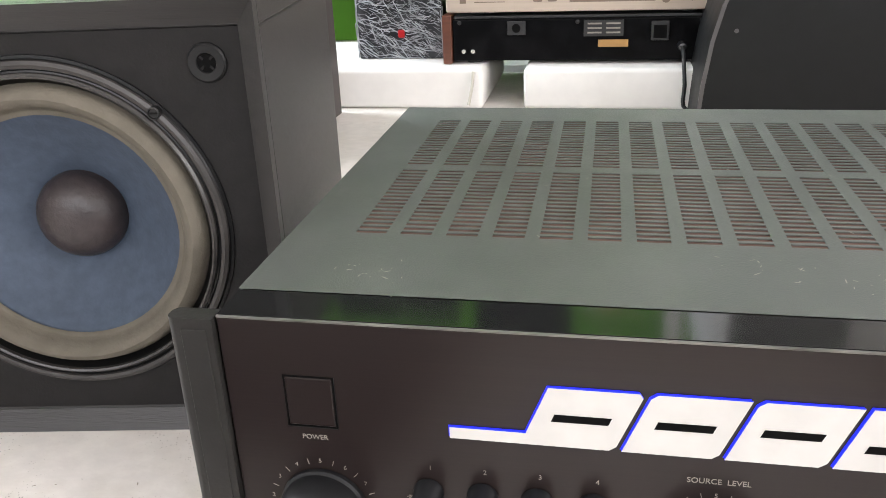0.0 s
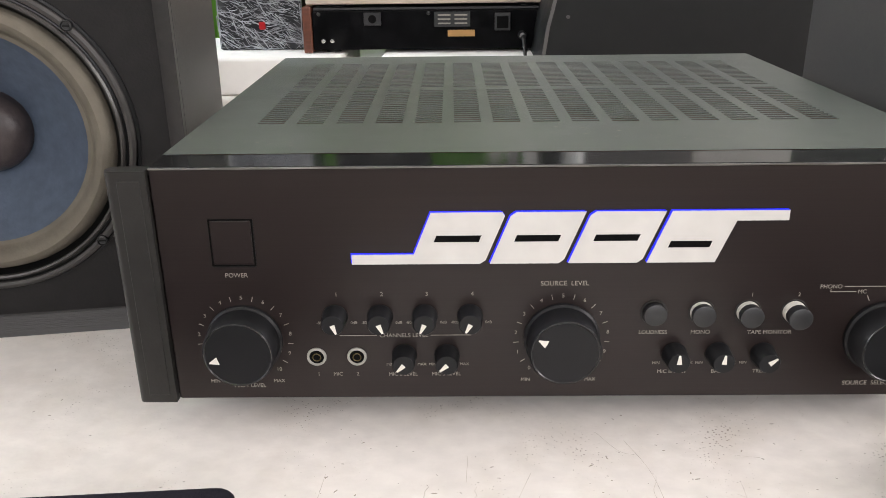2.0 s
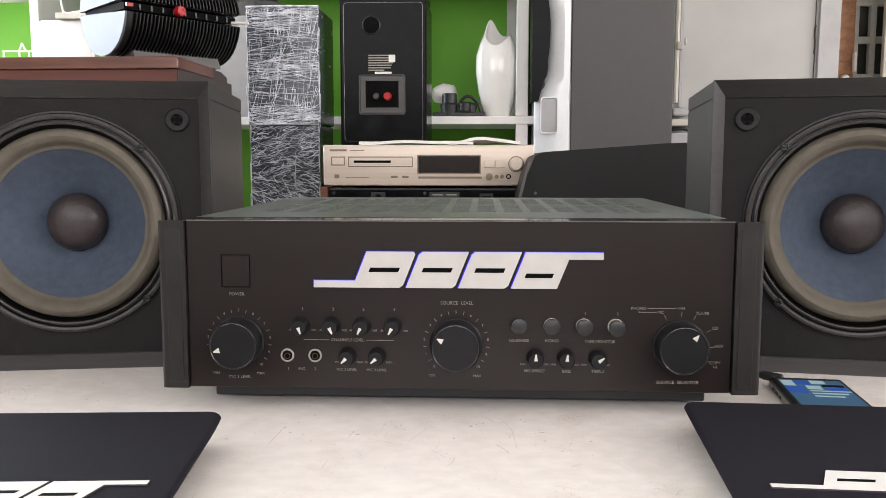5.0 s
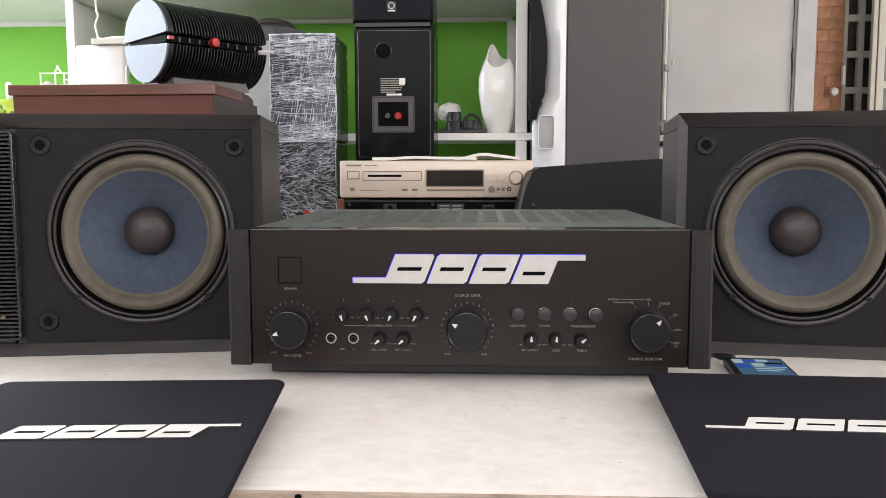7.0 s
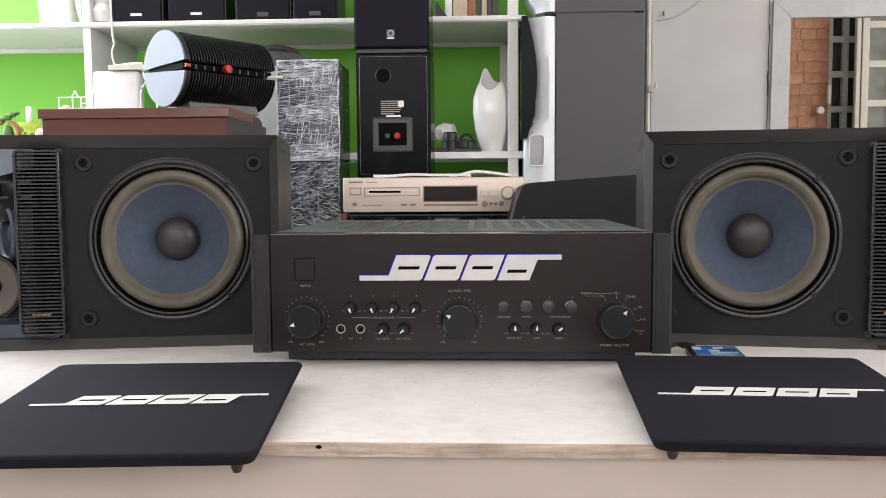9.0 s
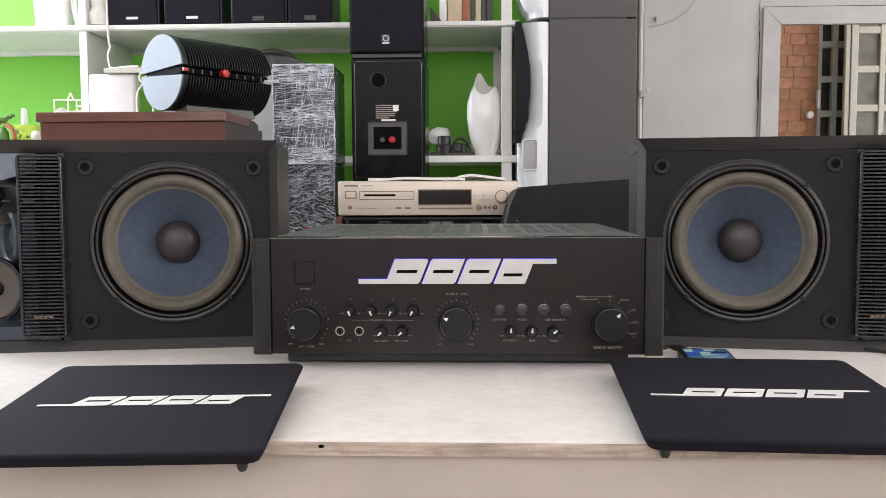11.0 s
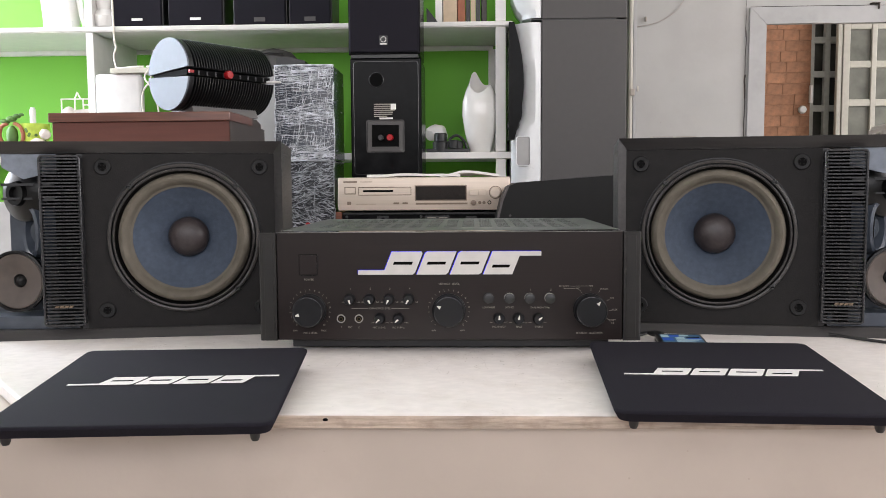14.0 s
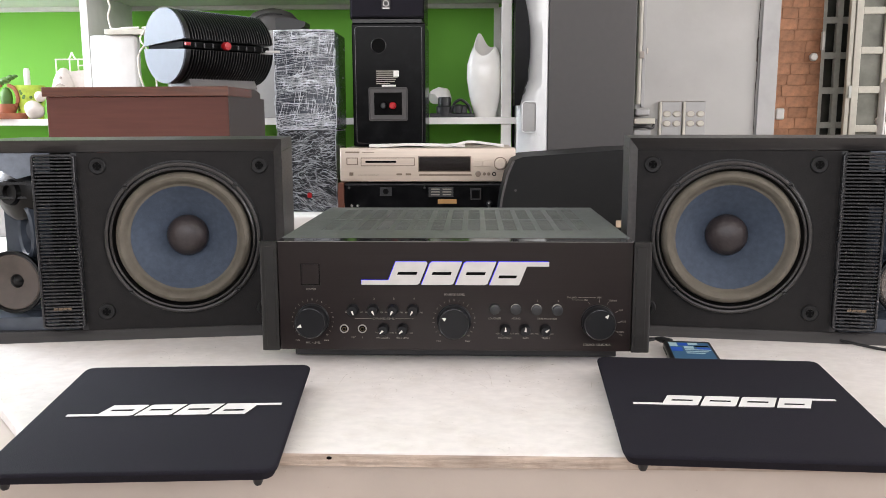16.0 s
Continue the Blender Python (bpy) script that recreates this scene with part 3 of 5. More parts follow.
for k in range(26):
    x, y, a, n = rng.gauss(0.03, 0.13), rng.gauss(-0.07, 0.05), rng.uniform(50, 130) if k % 3 else rng.uniform(0, 180), rng.uniform(0.006, 0.032)
    if -0.27 < y < 0.06 and abs(x) < 0.33:
        tube(curve_points([(x + n * q * math.cos(radians(a)) + rng.gauss(0, 0.0008), y + n * q * math.sin(radians(a)), TOP - 0.00004) for q in (0, 0.35, 0.7, 1)]), rng.choice((0.00010, 0.00014, 0.00022)), 5, lines)
solid("counter_scratches", lines, M_SCRATCH, "faint thin scratches in the counter's laminate", "scratches", kind="stuff")
solid("counter_scuffs", bm, M_SCUFFSHADE, "small dark scuffs and scratches on the counter top", "scuff marks", kind="stuff")
solid("knot_hole", lathe([(0.0017, 0), (0.0017, 0.0004), (0, 0.0005)], 14, pose(-0.108, -0.285, -0.0095, 90), None, (1.5, 0.9, 1)), M_HOLE, "dark nail hole in the counter's board edge", "nail hole", kind="structure")

# ---- the amplifier ----
amp = thing("amplifier", "black stereo amplifier with glowing blue-edged badge and many knobs", "amplifier")
P0, P1 = 0.012, 0.149
part("front_plate", box(-0.2185, 0.2185, 0, 0.0262, P0, P1, 0.0007, 1), [M_PANEL], amp, "black brushed aluminium front")
# pale strip: worn edge plus the highlight along it, both as colour
part("front_edge", box(-0.2183, 0.2183, -0.0003, 0.0012, P1 - 0.0003, P1 + 0.0005), M_WORNGLINT, amp, "thin worn edge with its highlight in the colour")
part("top_strip", box(-0.2183, 0.2183, 0.0015, 0.026, P1 + 0.0002, P1 + 0.0008), M_GLOSS, amp, "glossy black strip")
for sx in (-1, 1):
    a, b = sorted((sx * 0.2193, sx * 0.2413))
    own = box(a, b, -0.003, 0.0075, 0.0115, 0.1488)
    bmesh.ops.bevel(own, geom=[e for e in own.edges if abs(e.verts[0].co.z - e.verts[1].co.z) > 0.1 and (e.verts[0].co.x * sx > 0.23)], offset=0.004, segments=4, affect="EDGES", profile=0.5)
    part("side_cap", own, M_EAR, amp, "satin black cast side cap", smooth=True)
    x0, x1 = sorted((sx * 0.2225, sx * 0.2345))
    part("cap_panel", box(x0, x1, -0.0036, -0.0028, 0.0165, 0.1435, 0.0003, 1), M_EAR, amp)
# lid with rows of vent slots
LX = 0.2192
xs, cols = [-LX], []
for k in range(15):
    x = -0.1835 + k * 0.0249
    cols.append((x, x + 0.0172))
    xs += [x, x + 0.0172]
xs.append(LX)
ys, slots = [0.0268], set()
for b0, n in ((0.101, 18), (0.226, 19)):
    for k in range(n):
        y = b0 + k * 0.0064
        slots.add(len(ys))
        ys += [y, y + 0.0041]
ys.append(0.3885)
verts, faces = [], []
for z in (0.1500, 0.1494):
    for y in ys:
        for x in xs:
            verts.append((x, y, z))
nx, ny = len(xs), len(ys)
lower = nx * ny
open_at = {(i, j) for i in range(1, nx - 1, 2) for j in slots}
for j in range(ny - 1):
    for i in range(nx - 1):
        a = j * nx + i
        if (i, j) in open_at:
            for p, q in ((a, a + 1), (a + 1, a + nx + 1), (a + nx + 1, a + nx), (a + nx, a)):
                faces.append((p, q, q + lower, p + lower))
        else:
            faces.append((a, a + 1, a + nx + 1, a + nx))
lid_me = bpy.data.meshes.new("lid")
lid_me.from_pydata(verts, [], faces)
lid_me.materials.append(M_LID)
lid = new("lid", lid_me)
lid.parent = amp
lid["label"] = "grey-green painted steel lid with vent slots"
for sx in (-1, 1):
    a, b = sorted((sx * LX, sx * (LX - 0.0012)))
    part("lid_side", box(a, b, 0.0268, 0.3885, 0.02, 0.1486), M_LID, amp)
part("back_plate", box(-0.2178, 0.2178, 0.386, 0.388, 0.02, 0.1486), M_LID, amp)
part("bottom_plate", box(-0.2175, 0.2175, 0.027, 0.3855, 0.014, 0.018), M_BLACK, amp)
part("base_pan", box(-0.205, 0.205, 0.022, 0.372, -0.0012, 0.0138, 0.001, 1), M_BLACK, amp, "black underside pan")
part("circuit_board", box(-0.214, 0.214, 0.04, 0.384, 0.1450, 0.1490), M_INSIDE, amp, "brown board seen through the slots")
for x in (-0.165, 0.165):
    for y in (0.07, 0.34):
        part("foot", lathe([(0, 0.018), (0.017, 0.018), (0.019, 0.002), (0.017, 0), (0, 0)], 24, pose(x, y, TOP)), M_BLACK, amp, smooth=True)
# dust and scratches on the lid
bm = bmesh.new()
for k in range(70):
    cx, cy, s = ((-0.165, 0.05, 0.010), (0.03, 0.075, 0.014), (0.075, 0.06, 0.014), (0.0, 0.2, 0.12))[k % 4]
    x, y = rng.gauss(cx, s), max(0.035, min(0.37, rng.gauss(cy, s * 0.5)))
    if abs(x) < 0.2:
        lathe([(rng.uniform(0.0002, 0.0006), 0), (0, 0.00012)], 6, pose(x, y, 0.15, 0, 0, rng.uniform(0, 180)), bm, (rng.uniform(1, 5), 0.7, 1))
tagged(part("dust", bm, M_PRINT, amp, "pale dust specks and scratches"), kind="stuff")

# power button
for b in ((-0.1905, -0.1668, 0.1208, 0.1215), (-0.1905, -0.1668, 0.0946, 0.0953), (-0.1905, -0.1898, 0.0953, 0.1208), (-0.1675, -0.1668, 0.0953, 0.1208)):
    part("button_groove", box(b[0], b[1], -0.00035, 0.0005, b[2], b[3]), M_HOLE, amp)
part("power_button", box(-0.1895, -0.1678, -0.0007, 0.002, 0.0956, 0.1205, 0.0004, 1), M_PANEL, amp, "square push button")
# lighter strips draw the glint on two edges of the button
for b in ((-0.1905, -0.1668, 0.0942, 0.0945), (-0.1666, -0.1664, 0.0946, 0.1214)):
    part("button_edge", box(b[0], b[1], -0.0005, 0.0005, b[2], b[3]), M_SCREW, amp, "thin worn edge with its highlight in the colour")


def big_knob(x, z, pointer):
    k = part("knob", lathe([(0.0212, 0), (0.0212, 0.0022), (0.0200, 0.0034), (0.0197, 0.0165), (0.0182, 0.0188), (0.0176, 0.0183), (0, 0.0183)], 64, pose(x, -0.0004, z, 90)), M_KNOB, amp, "large black rotary knob", smooth=True)
    part("knob_rim", lathe([(0.0179, 0.0187), (0.0182, 0.0190), (0.0186, 0.0189), (0.0188, 0.0185), (0.0182, 0.0183)], 64, pose(x, -0.0004, z, 90)), M_RIM, k, "thin polished rim", smooth=True)
    part("pointer", prism([(-0.0023, 0.0115), (0.0023, 0.0115), (0.0003, 0.0165), (-0.0003, 0.0165)], 0.0004, pose(x, -0.0188, z, 90) @ pose(0, 0, 0, 0, 0, pointer)), M_WHITE, k, "white pointer")


def small_knob(x, z, pointer):
    k = part("knob", lathe([(0.0071, 0), (0.0071, 0.0016), (0.0066, 0.0026), (0.0064, 0.0105), (0.0056, 0.012), (0, 0.012)], 32, pose(x, -0.0004, z, 90)), M_KNOB, amp, "small black rotary knob", smooth=True)
    part("pointer", prism([(-0.0014, -0.0003), (0.0014, -0.0003), (0.0005, 0.0052), (-0.0005, 0.0052)], 0.0003, pose(x, -0.01245, z, 90) @ pose(0, 0, 0, 0, 0, pointer)), M_WHITE, k, "white pointer")


KZ = 0.0502
big_knob(-0.177, KZ, 107)
big_knob(0.0, KZ, 62)
big_knob(0.1775, KZ, -40)
for x, a in ((-0.1258, 200), (-0.1008, 205), (-0.0761, 155), (-0.0511, 152)):
    small_knob(x, 0.0642, a)
for x, z, a in ((-0.0880, 0.0395, 135), (-0.0640, 0.0395, 132), (0.0635, 0.0397, 0), (0.0880, 0.0397, -5), (0.1130, 0.0394, -52)):
    small_knob(x, z, a)
for x, out, ring in ((0.0503, 0.004, 0), (0.0763, 0.006, 1), (0.1018, 0.0075, 1), (0.1270, 0.010, 1)):
    b = part("push_button", lathe([(0.0063, out * 0.5), (0.0063, out + 0.0004), (0.0056, out + 0.0008), (0, out + 0.0008)], 32, pose(x, -0.0004, 0.0655, 90)), M_KNOBFACE, amp, "round black push button", smooth=True)
    part("button_stem", lathe([(0.0063, 0), (0.0063, out * 0.49)], 32, pose(x, -0.0004, 0.0655, 90)), M_WHITE if ring else M_KNOB, b, "white stem" if ring else "dark stem", smooth=True)
    part("button_ring", lathe([(0.0066, 0), (0.0066, 0.0004), (0.0072, 0.0004), (0.0074, 0)], 32, pose(x, -0.0003, 0.0655, 90)), M_EAR, b, "dark ring", smooth=True)
for x in (-0.1376, -0.1148):
    j = part("jack_socket", lathe([(0.0041, 0.0004), (0.0042, 0.0011), (0.0050, 0.0012), (0.0055, 0.0009), (0.0056, 0)], 32, pose(x, -0.0003, 0.0392, 90)), M_NICKEL, amp, "chromed jack socket", smooth=True)
    part("socket_hole", lathe([(0.0041, 0.0005), (0, 0.0004)], 24, pose(x, -0.0003, 0.0392, 90)), M_HOLE, j)
    part("contact", lathe([(0.0026, 0.0006), (0.0022, 0.0009), (0.0019, 0.0006)], 20, pose(x, -0.0003, 0.0388, 90)), M_BRASS, j, "brass contact inside", smooth=True)

# printed scales and words
for cx in (-0.177, 0.0):
    for k in range(11):
        a = radians(-137 + k * 27.4)
        words(str(k), cx + 0.0258 * math.sin(a), KZ + 0.0258 * math.cos(a), 0.0032, amp, name="numeral")
        if k < 10:
            a += radians(13.7)
            part("tick", box(-0.00018, 0.00018, -0.0005, -0.0003, 0.0240, 0.0270, m=pose(cx, 0, KZ) @ Matrix.Rotation(a, 4, "Y")), M_PRINT, amp)
    words("MIN", cx - 0.0195, 0.0238, 0.0030, amp)
    words("MAX", cx + 0.0170, 0.0238, 0.0030, amp)
for text, x, z, size in (("POWER", -0.178, 0.0893, 0.0036), ("MIC 1 LEVEL", -0.1770, 0.0208, 0.0034), ("CHANNELS LEVEL", -0.0880, 0.0523, 0.0034), ("SOURCE  LEVEL", 0.0005, 0.0833, 0.0038),
                         ("1", -0.1245, 0.0775, 0.0034), ("2", -0.0995, 0.0775, 0.0034), ("3", -0.0748, 0.0775, 0.0034), ("4", -0.0498, 0.0775, 0.0034),
                         ("1", -0.1370, 0.0280, 0.0032), ("MIC", -0.1260, 0.0280, 0.0032), ("2", -0.1148, 0.0280, 0.0032),
                         ("MIC 2 LEVEL", -0.0890, 0.0277, 0.0031), ("MIC 3 LEVEL", -0.0645, 0.0277, 0.0031), ("LOUDNESS", 0.0505, 0.0533, 0.0032), ("MONO", 0.0768, 0.0533, 0.0034), ("TAPE MONITOR", 0.1150, 0.0530, 0.0034),
                         ("1", 0.1030, 0.0757, 0.0032), ("2", 0.1285, 0.0757, 0.0032), ("MIC EFFECT", 0.0632, 0.0285, 0.0032), ("BASS", 0.0888, 0.0285, 0.0034), ("TREBLE", 0.1138, 0.0285, 0.0032), ("SOURCE  SELECTOR", 0.1770, 0.0205, 0.0037),
                         ("PHONO", 0.1450, 0.0803, 0.0033), ("MM", 0.1785, 0.0803, 0.0033), ("MC", 0.1622, 0.0772, 0.0033), ("TUNER", 0.1950, 0.0765, 0.0033), ("CD", 0.2052, 0.0648, 0.0033), ("AUX", 0.2085, 0.0503, 0.0033), ("COPY", 0.2060, 0.0368, 0.0033), ("1-2", 0.2060, 0.0335, 0.0030)):
    words(text, x, z, size, amp)
for x, z, lo, hi in ((-0.1245, 0.0603, "-80dB", "0dB"), (-0.0995, 0.0603, "-80dB", "0dB"), (-0.0748, 0.0603, "-80dB", "0dB"), (-0.0498, 0.0603, "-80dB", "0dB"), (-0.0872, 0.0340, "MIN", "MAX"), (-0.0632, 0.0340, "MIN", "MAX"), (0.0628, 0.0340, "MIN", "MAX"), (0.0870, 0.0340, "MIN", "MAX"), (0.1116, 0.0340, "MIN", "MAX")):
    words(lo, x - 0.0090, z, 0.0024, amp)
    words(hi, x + 0.0090, z, 0.0024, amp)
for x0, x1, z0, z1 in ((-0.1240, -0.1030, 0.0521, 0.0525), (-0.0730, -0.0505, 0.0521, 0.0525), (0.1525, 0.1745, 0.0801, 0.0805), (0.1450, 0.1590, 0.0770, 0.0774), (0.1450, 0.1454, 0.0774, 0.0786)):
    part("printed_line", box(x0, x1, -0.0005, -0.0003, z0, z1), M_PRINT, amp)
for a in (-26, 3, 27, 62, 92, 118):
    part("tick", box(-0.0002, 0.0002, -0.0005, -0.0003, 0.0240, 0.0275, m=pose(0.1775, 0, KZ) @ Matrix.Rotation(radians(a), 4, "Y")), M_PRINT, amp)


def badge(parent, face, side, depth, m, k=1.0, halo=None):
    """A badge of four slanted blocks with a long tail at each end, as plain shapes."""
    lean = 0.40
    out = []

    def block(x0, x1, tail, slot):
        z0, z1, r = 0.0955, 0.1247, 0.0022
        s = lambda x, z: (k * (x + lean * (z - z0)), k * (z - 0.11))
        if tail < 0:
            pts = [s(x0, z0), s(x1 - r, z0), s(x1, z0 + r), s(x1, z1 - r), s(x1 - r, z1), s(x0, z1), s(x0, 0.1012), (k * tail, k * -0.0088), (k * tail, k * -0.0145)]
        elif tail > 0:
            pts = [s(x0, z0), s(x1, z0), s(x1, 0.1190), (k * tail, k * 0.0090), (k * tail, k * 0.0147), s(x0, z1)]
        else:
            pts = [s(x0, z0), s(x1 - r, z0), s(x1, z0 + r), s(x1, z1), s(x0 + r, z1), s(x0, z1 - r)]
        own = prism(pts, depth, m @ FACE)
        own.normal_update()
        fwd = (m.to_3x3() @ Vector((0, -1, 0))).normalized()
        for f in own.faces:
            f.material_index = 0 if abs(f.normal.dot(fwd)) > 0.9 else 1
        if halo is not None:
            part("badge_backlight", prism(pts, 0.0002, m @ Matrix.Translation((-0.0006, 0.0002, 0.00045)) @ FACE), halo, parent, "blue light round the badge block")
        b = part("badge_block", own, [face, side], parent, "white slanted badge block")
        w = (x1 - x0) * 0.30
        cx = (x0 + x1) / 2
        for zc in slot:
            part("badge_slot", prism([s(cx - w, zc - 0.0018), s(cx + w, zc - 0.0018), s(cx + w, zc + 0.0018), s(cx - w, zc + 0.0018)], 0.0002, m @ Matrix.Translation((0, -depth - 0.00005, 0)) @ FACE), M_HOLE, b)

    block(-0.0835, -0.0435, -0.1147, (0.110,))
    block(-0.0405, -0.0015, 0, (0.110,))
    block(0.0015, 0.0405, 0, (0.110,))
    block(0.0435, 0.0800, 0.1165, (0.106,))


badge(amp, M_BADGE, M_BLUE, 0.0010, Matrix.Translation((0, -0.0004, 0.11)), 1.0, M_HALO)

# ---- the two loudspeakers ----
def loudspeaker(m, s, label):
    """s = 1: outer end towards +x, -1: mirrored."""
    ob = thing("loudspeaker", label, "speaker", m, group="pair of bookshelf speakers")
    X = lambda a, b: sorted((s * a, s * b))
    H, D = 0.2755, 0.23
    a, b = X(-0.069, 0.352)
    for q in (((-0.069, H), (0.352, H), (0.352, H - 0.0150), (-0.0575, H - 0.0150)), ((-0.069, 0), (0.352, 0), (0.352, 0.0125), (-0.0575, 0.0125)), ((-0.069, 0), (-0.069, H), (-0.0575, H - 0.0150), (-0.0575, 0.0125))):
        bm = bmesh.new()
        ys_ = (-0.0035, -0.0035, 0.0050, 0.0050)
        front = [bm.verts.new((s * u, y, z)) for (u, z), y in zip(q, ys_)]
        back = [bm.verts.new((s * u, 0.0056, z)) for u, z in q]
        bm.faces.new(front)
        for k in range(4):
            bm.faces.new((front[k], front[(k + 1) % 4], back[(k + 1) % 4], back[k]))
        part("front_frame", bm, M_VINYL, ob, "mitred black front frame")
    part("top_panel", box(a, b, 0.0058, D, H - 0.0165, H, 0.001, 1), M_VINYL, ob)
    part("bottom_panel", box(a, b, 0.0058, D, 0, 0.0135, 0.001, 1), M_VINYL, ob)
    a, b = X(-0.069, -0.0592)
    part("side_panel", box(a, b, 0.0058, D, 0.0137, H - 0.0167, 0.001, 1), M_VINYL, ob)
    a, b = X(-0.059, 0.217)
    part("back_panel", box(a, b, D - 0.02, D - 0.005, 0.0137, H - 0.0167), M_BLACK, ob)
    # baffle with round cut-out
    cx, cz, R = s * 0.069, 0.140, 0.0975
    a, b = X(-0.059, 0.204)
    bm = bmesh.new()
    n = 64
    ring = [bm.verts.new((cx + R * math.cos(2 * math.pi * k / n), 0.006, cz + R * math.sin(2 * math.pi * k / n))) for k in range(n)]
    edge = []
    for k in range(n):
        c, w = math.cos(2 * math.pi * k / n), math.sin(2 * math.pi * k / n)
        t = min(((b if c > 0 else a) - cx) / c if abs(c) > 1e-6 else 9, ((H - 0.0167 if w > 0 else 0.0137) - cz) / w if abs(w) > 1e-6 else 9)
        edge.append(bm.verts.new((cx + t * c, 0.006, cz + t * w)))
    for k in range(n):
        bm.faces.new((ring[k], ring[(k + 1) % n], edge[(k + 1) % n], edge[k]))
    for x in (a, b):
        for z in (0.0137, H - 0.0167):
            corner = bm.verts.new((x, 0.006, z))
            q1 = min((v for v in edge if abs(v.co.x - x) < 1e-6), key=lambda v: abs(v.co.z - z))
            q2 = min((v for v in edge if abs(v.co.z - z) < 1e-6), key=lambda v: abs(v.co.x - x))
            if q1 is not q2:
                bm.faces.new((q1, corner, q2))
    bmesh.ops.translate(bm, verts=bm.verts[:], vec=(0, 0.0003, 0))
    part("baffle", bm, M_BAFFLE, ob, "matt black front baffle")
    a, b = X(0.203, 0.212)
    part("baffle_edge", box(a, b, 0.0065, 0.10, 0.0137, H - 0.0167), M_BLACK, ob)
    # woofer
    wm = pose(cx, 0.006, cz, 90)
    w = part("woofer", lathe([(0.1075, 0), (0.1074, 0.0012), (0.1056, 0.0014), (0.1050, 0.0022), (0.0998, 0.0030), (0.0990, 0.0022), (0.0980, 0.0024), (0.0950, 0.0040), (0.0942, 0.0020), (0.0925, 0.0005), (0.0900, -0.005)], 96, wm), M_BASKET, ob, "eight inch driver in a ridged black basket", smooth=True)
    part("basket_ridge", lathe([(0.1050, 0.0022), (0.1046, 0.0036), (0.1024, 0.0046), (0.1003, 0.0042), (0.0999, 0.0028)], 96, wm), M_RING, w, "satin grey outer ridge", smooth=True)
    part("basket_ridge", lathe([(0.0979, 0.0022), (0.0976, 0.0046), (0.0962, 0.0058), (0.0949, 0.0052), (0.0946, 0.0030)], 96, wm), M_RING, w, "satin grey inner ridge", smooth=True)
    part("surround", lathe([(0.0918, -0.0040), (0.0908, -0.0005), (0.0888, 0.0040), (0.0865, 0.0070), (0.0838, 0.0082), (0.0810, 0.0074), (0.0785, 0.0046), (0.0766, 0.0006), (0.0754, -0.0026), (0.0744, -0.0034), (0.0720, -0.0036)], 96, wm), M_FOAM, w, "grey-beige foam surround", smooth=True)
    part("cone", lathe([(0.0735, -0.0050), (0.0722, -0.0052), (0.0700, -0.0068), (0.058, -0.0165), (0.045, -0.0250), (0.036, -0.0300), (0.030, -0.034), (0.025, -0.037)], 96, wm), M_CONE, w, "blue-grey paper cone", smooth=True)
    part("dust_cap", lathe([(0.0288, -0.036), (0.0284, -0.029), (0.0276, -0.0258), (0.0250, -0.0208), (0.020, -0.0160), (0.012, -0.0130), (0.005, -0.0120), (0, -0.0118)], 64, wm), M_CAP, w, "dark domed dust cap", smooth=True)
    for sx in (-1, 1):
        for sz in (-1, 1):
            sm = pose(cx + sx * 0.0728, 0.001, cz + sz * 0.0728, 90)
            sc = part("screw", lathe([(0.0038, -0.004), (0.0038, 0.0012), (0.0031, 0.0016), (0.0026, 0.0006), (0, 0.0006)], 20, sm), M_SCREW, w, smooth=True)
            part("screw_slot", box(-0.0022, 0.0022, -0.0005, 0.0005, 0.0006, 0.0009, m=sm), M_HOLE, sc)
    # grille peg sockets
    for x, z in ((-0.0373, 0.2395), (0.1775, 0.2405), (0.1775, 0.039), (-0.0373, 0.039)):
        hm = pose(s * x, 0.0058, z, 90)
        h = part("peg_socket", lathe([(0.0115, 0), (0.0112, 0.0014), (0.0100, 0.0024), (0.0058, 0.0022), (0.0052, 0.0005)], 32, hm), M_PEG, ob, "round grille peg socket", smooth=True)
        part("socket_hole", lathe([(0.0054, 0.0010), (0, 0.0009)], 24, hm), M_HOLE, h)
        for k in range(4):
            part("socket_rib", box(0.0026, 0.0053, -0.0007, 0.0006, 0.0010, 0.0015, m=hm @ pose(0, 0, 0, 0, 0, 45 + 90 * k)), M_BAFFLE, h)
    # slatted louvre in front of the tweeter bay
    lv = part("louvre_frame", rounded_ring(*X(0.2045, 0.2605), 0.0185, 0.2570, 0.0060, 0.0030, -0.0045, 0.0045), M_LOUVRE, ob, "black rounded louvre frame", smooth=True)
    p, q = X(0.2079, 0.2571)
    slat = None
    for k in range(49):
        z = 0.0250 + k * 0.00472
        if slat is None:
            slat = part("slat", box(p, q, -0.0025, 0.0030, -0.0011, 0.0011), M_LOUVRE, lv)
            slat.location.z = z
        else:
            c = slat.copy()
            scene.collection.objects.link(c)
            c.location.z = z
    for k in range(4):
        u = 0.2212 + k * 0.0062
        lo, hi = X(u, u + 0.0052)
        part("badge_mark", prism([(lo, 0.0448), (hi, 0.0448), (hi + 0.0012, 0.0482), (lo + 0.0012, 0.0482)], 0.0008, pose(0, -0.0042, 0) @ FACE), M_BRONZE, lv, "bronze badge block")
    part("louvre_liner", box(*X(0.206, 0.2440), 0.0105, 0.0125, 0.0205, 0.2550), M_HOLE, lv, "black liner")
    # tweeter bay
    bay = part("bay_panel", box(-0.001, 0.001, 0, 0.135, 0.0137, H - 0.0167, m=pose(s * 0.2060, 0.012, 0, 0, 0, -s * 52)), M_BAFFLE, ob, "dark moulded bay wall")
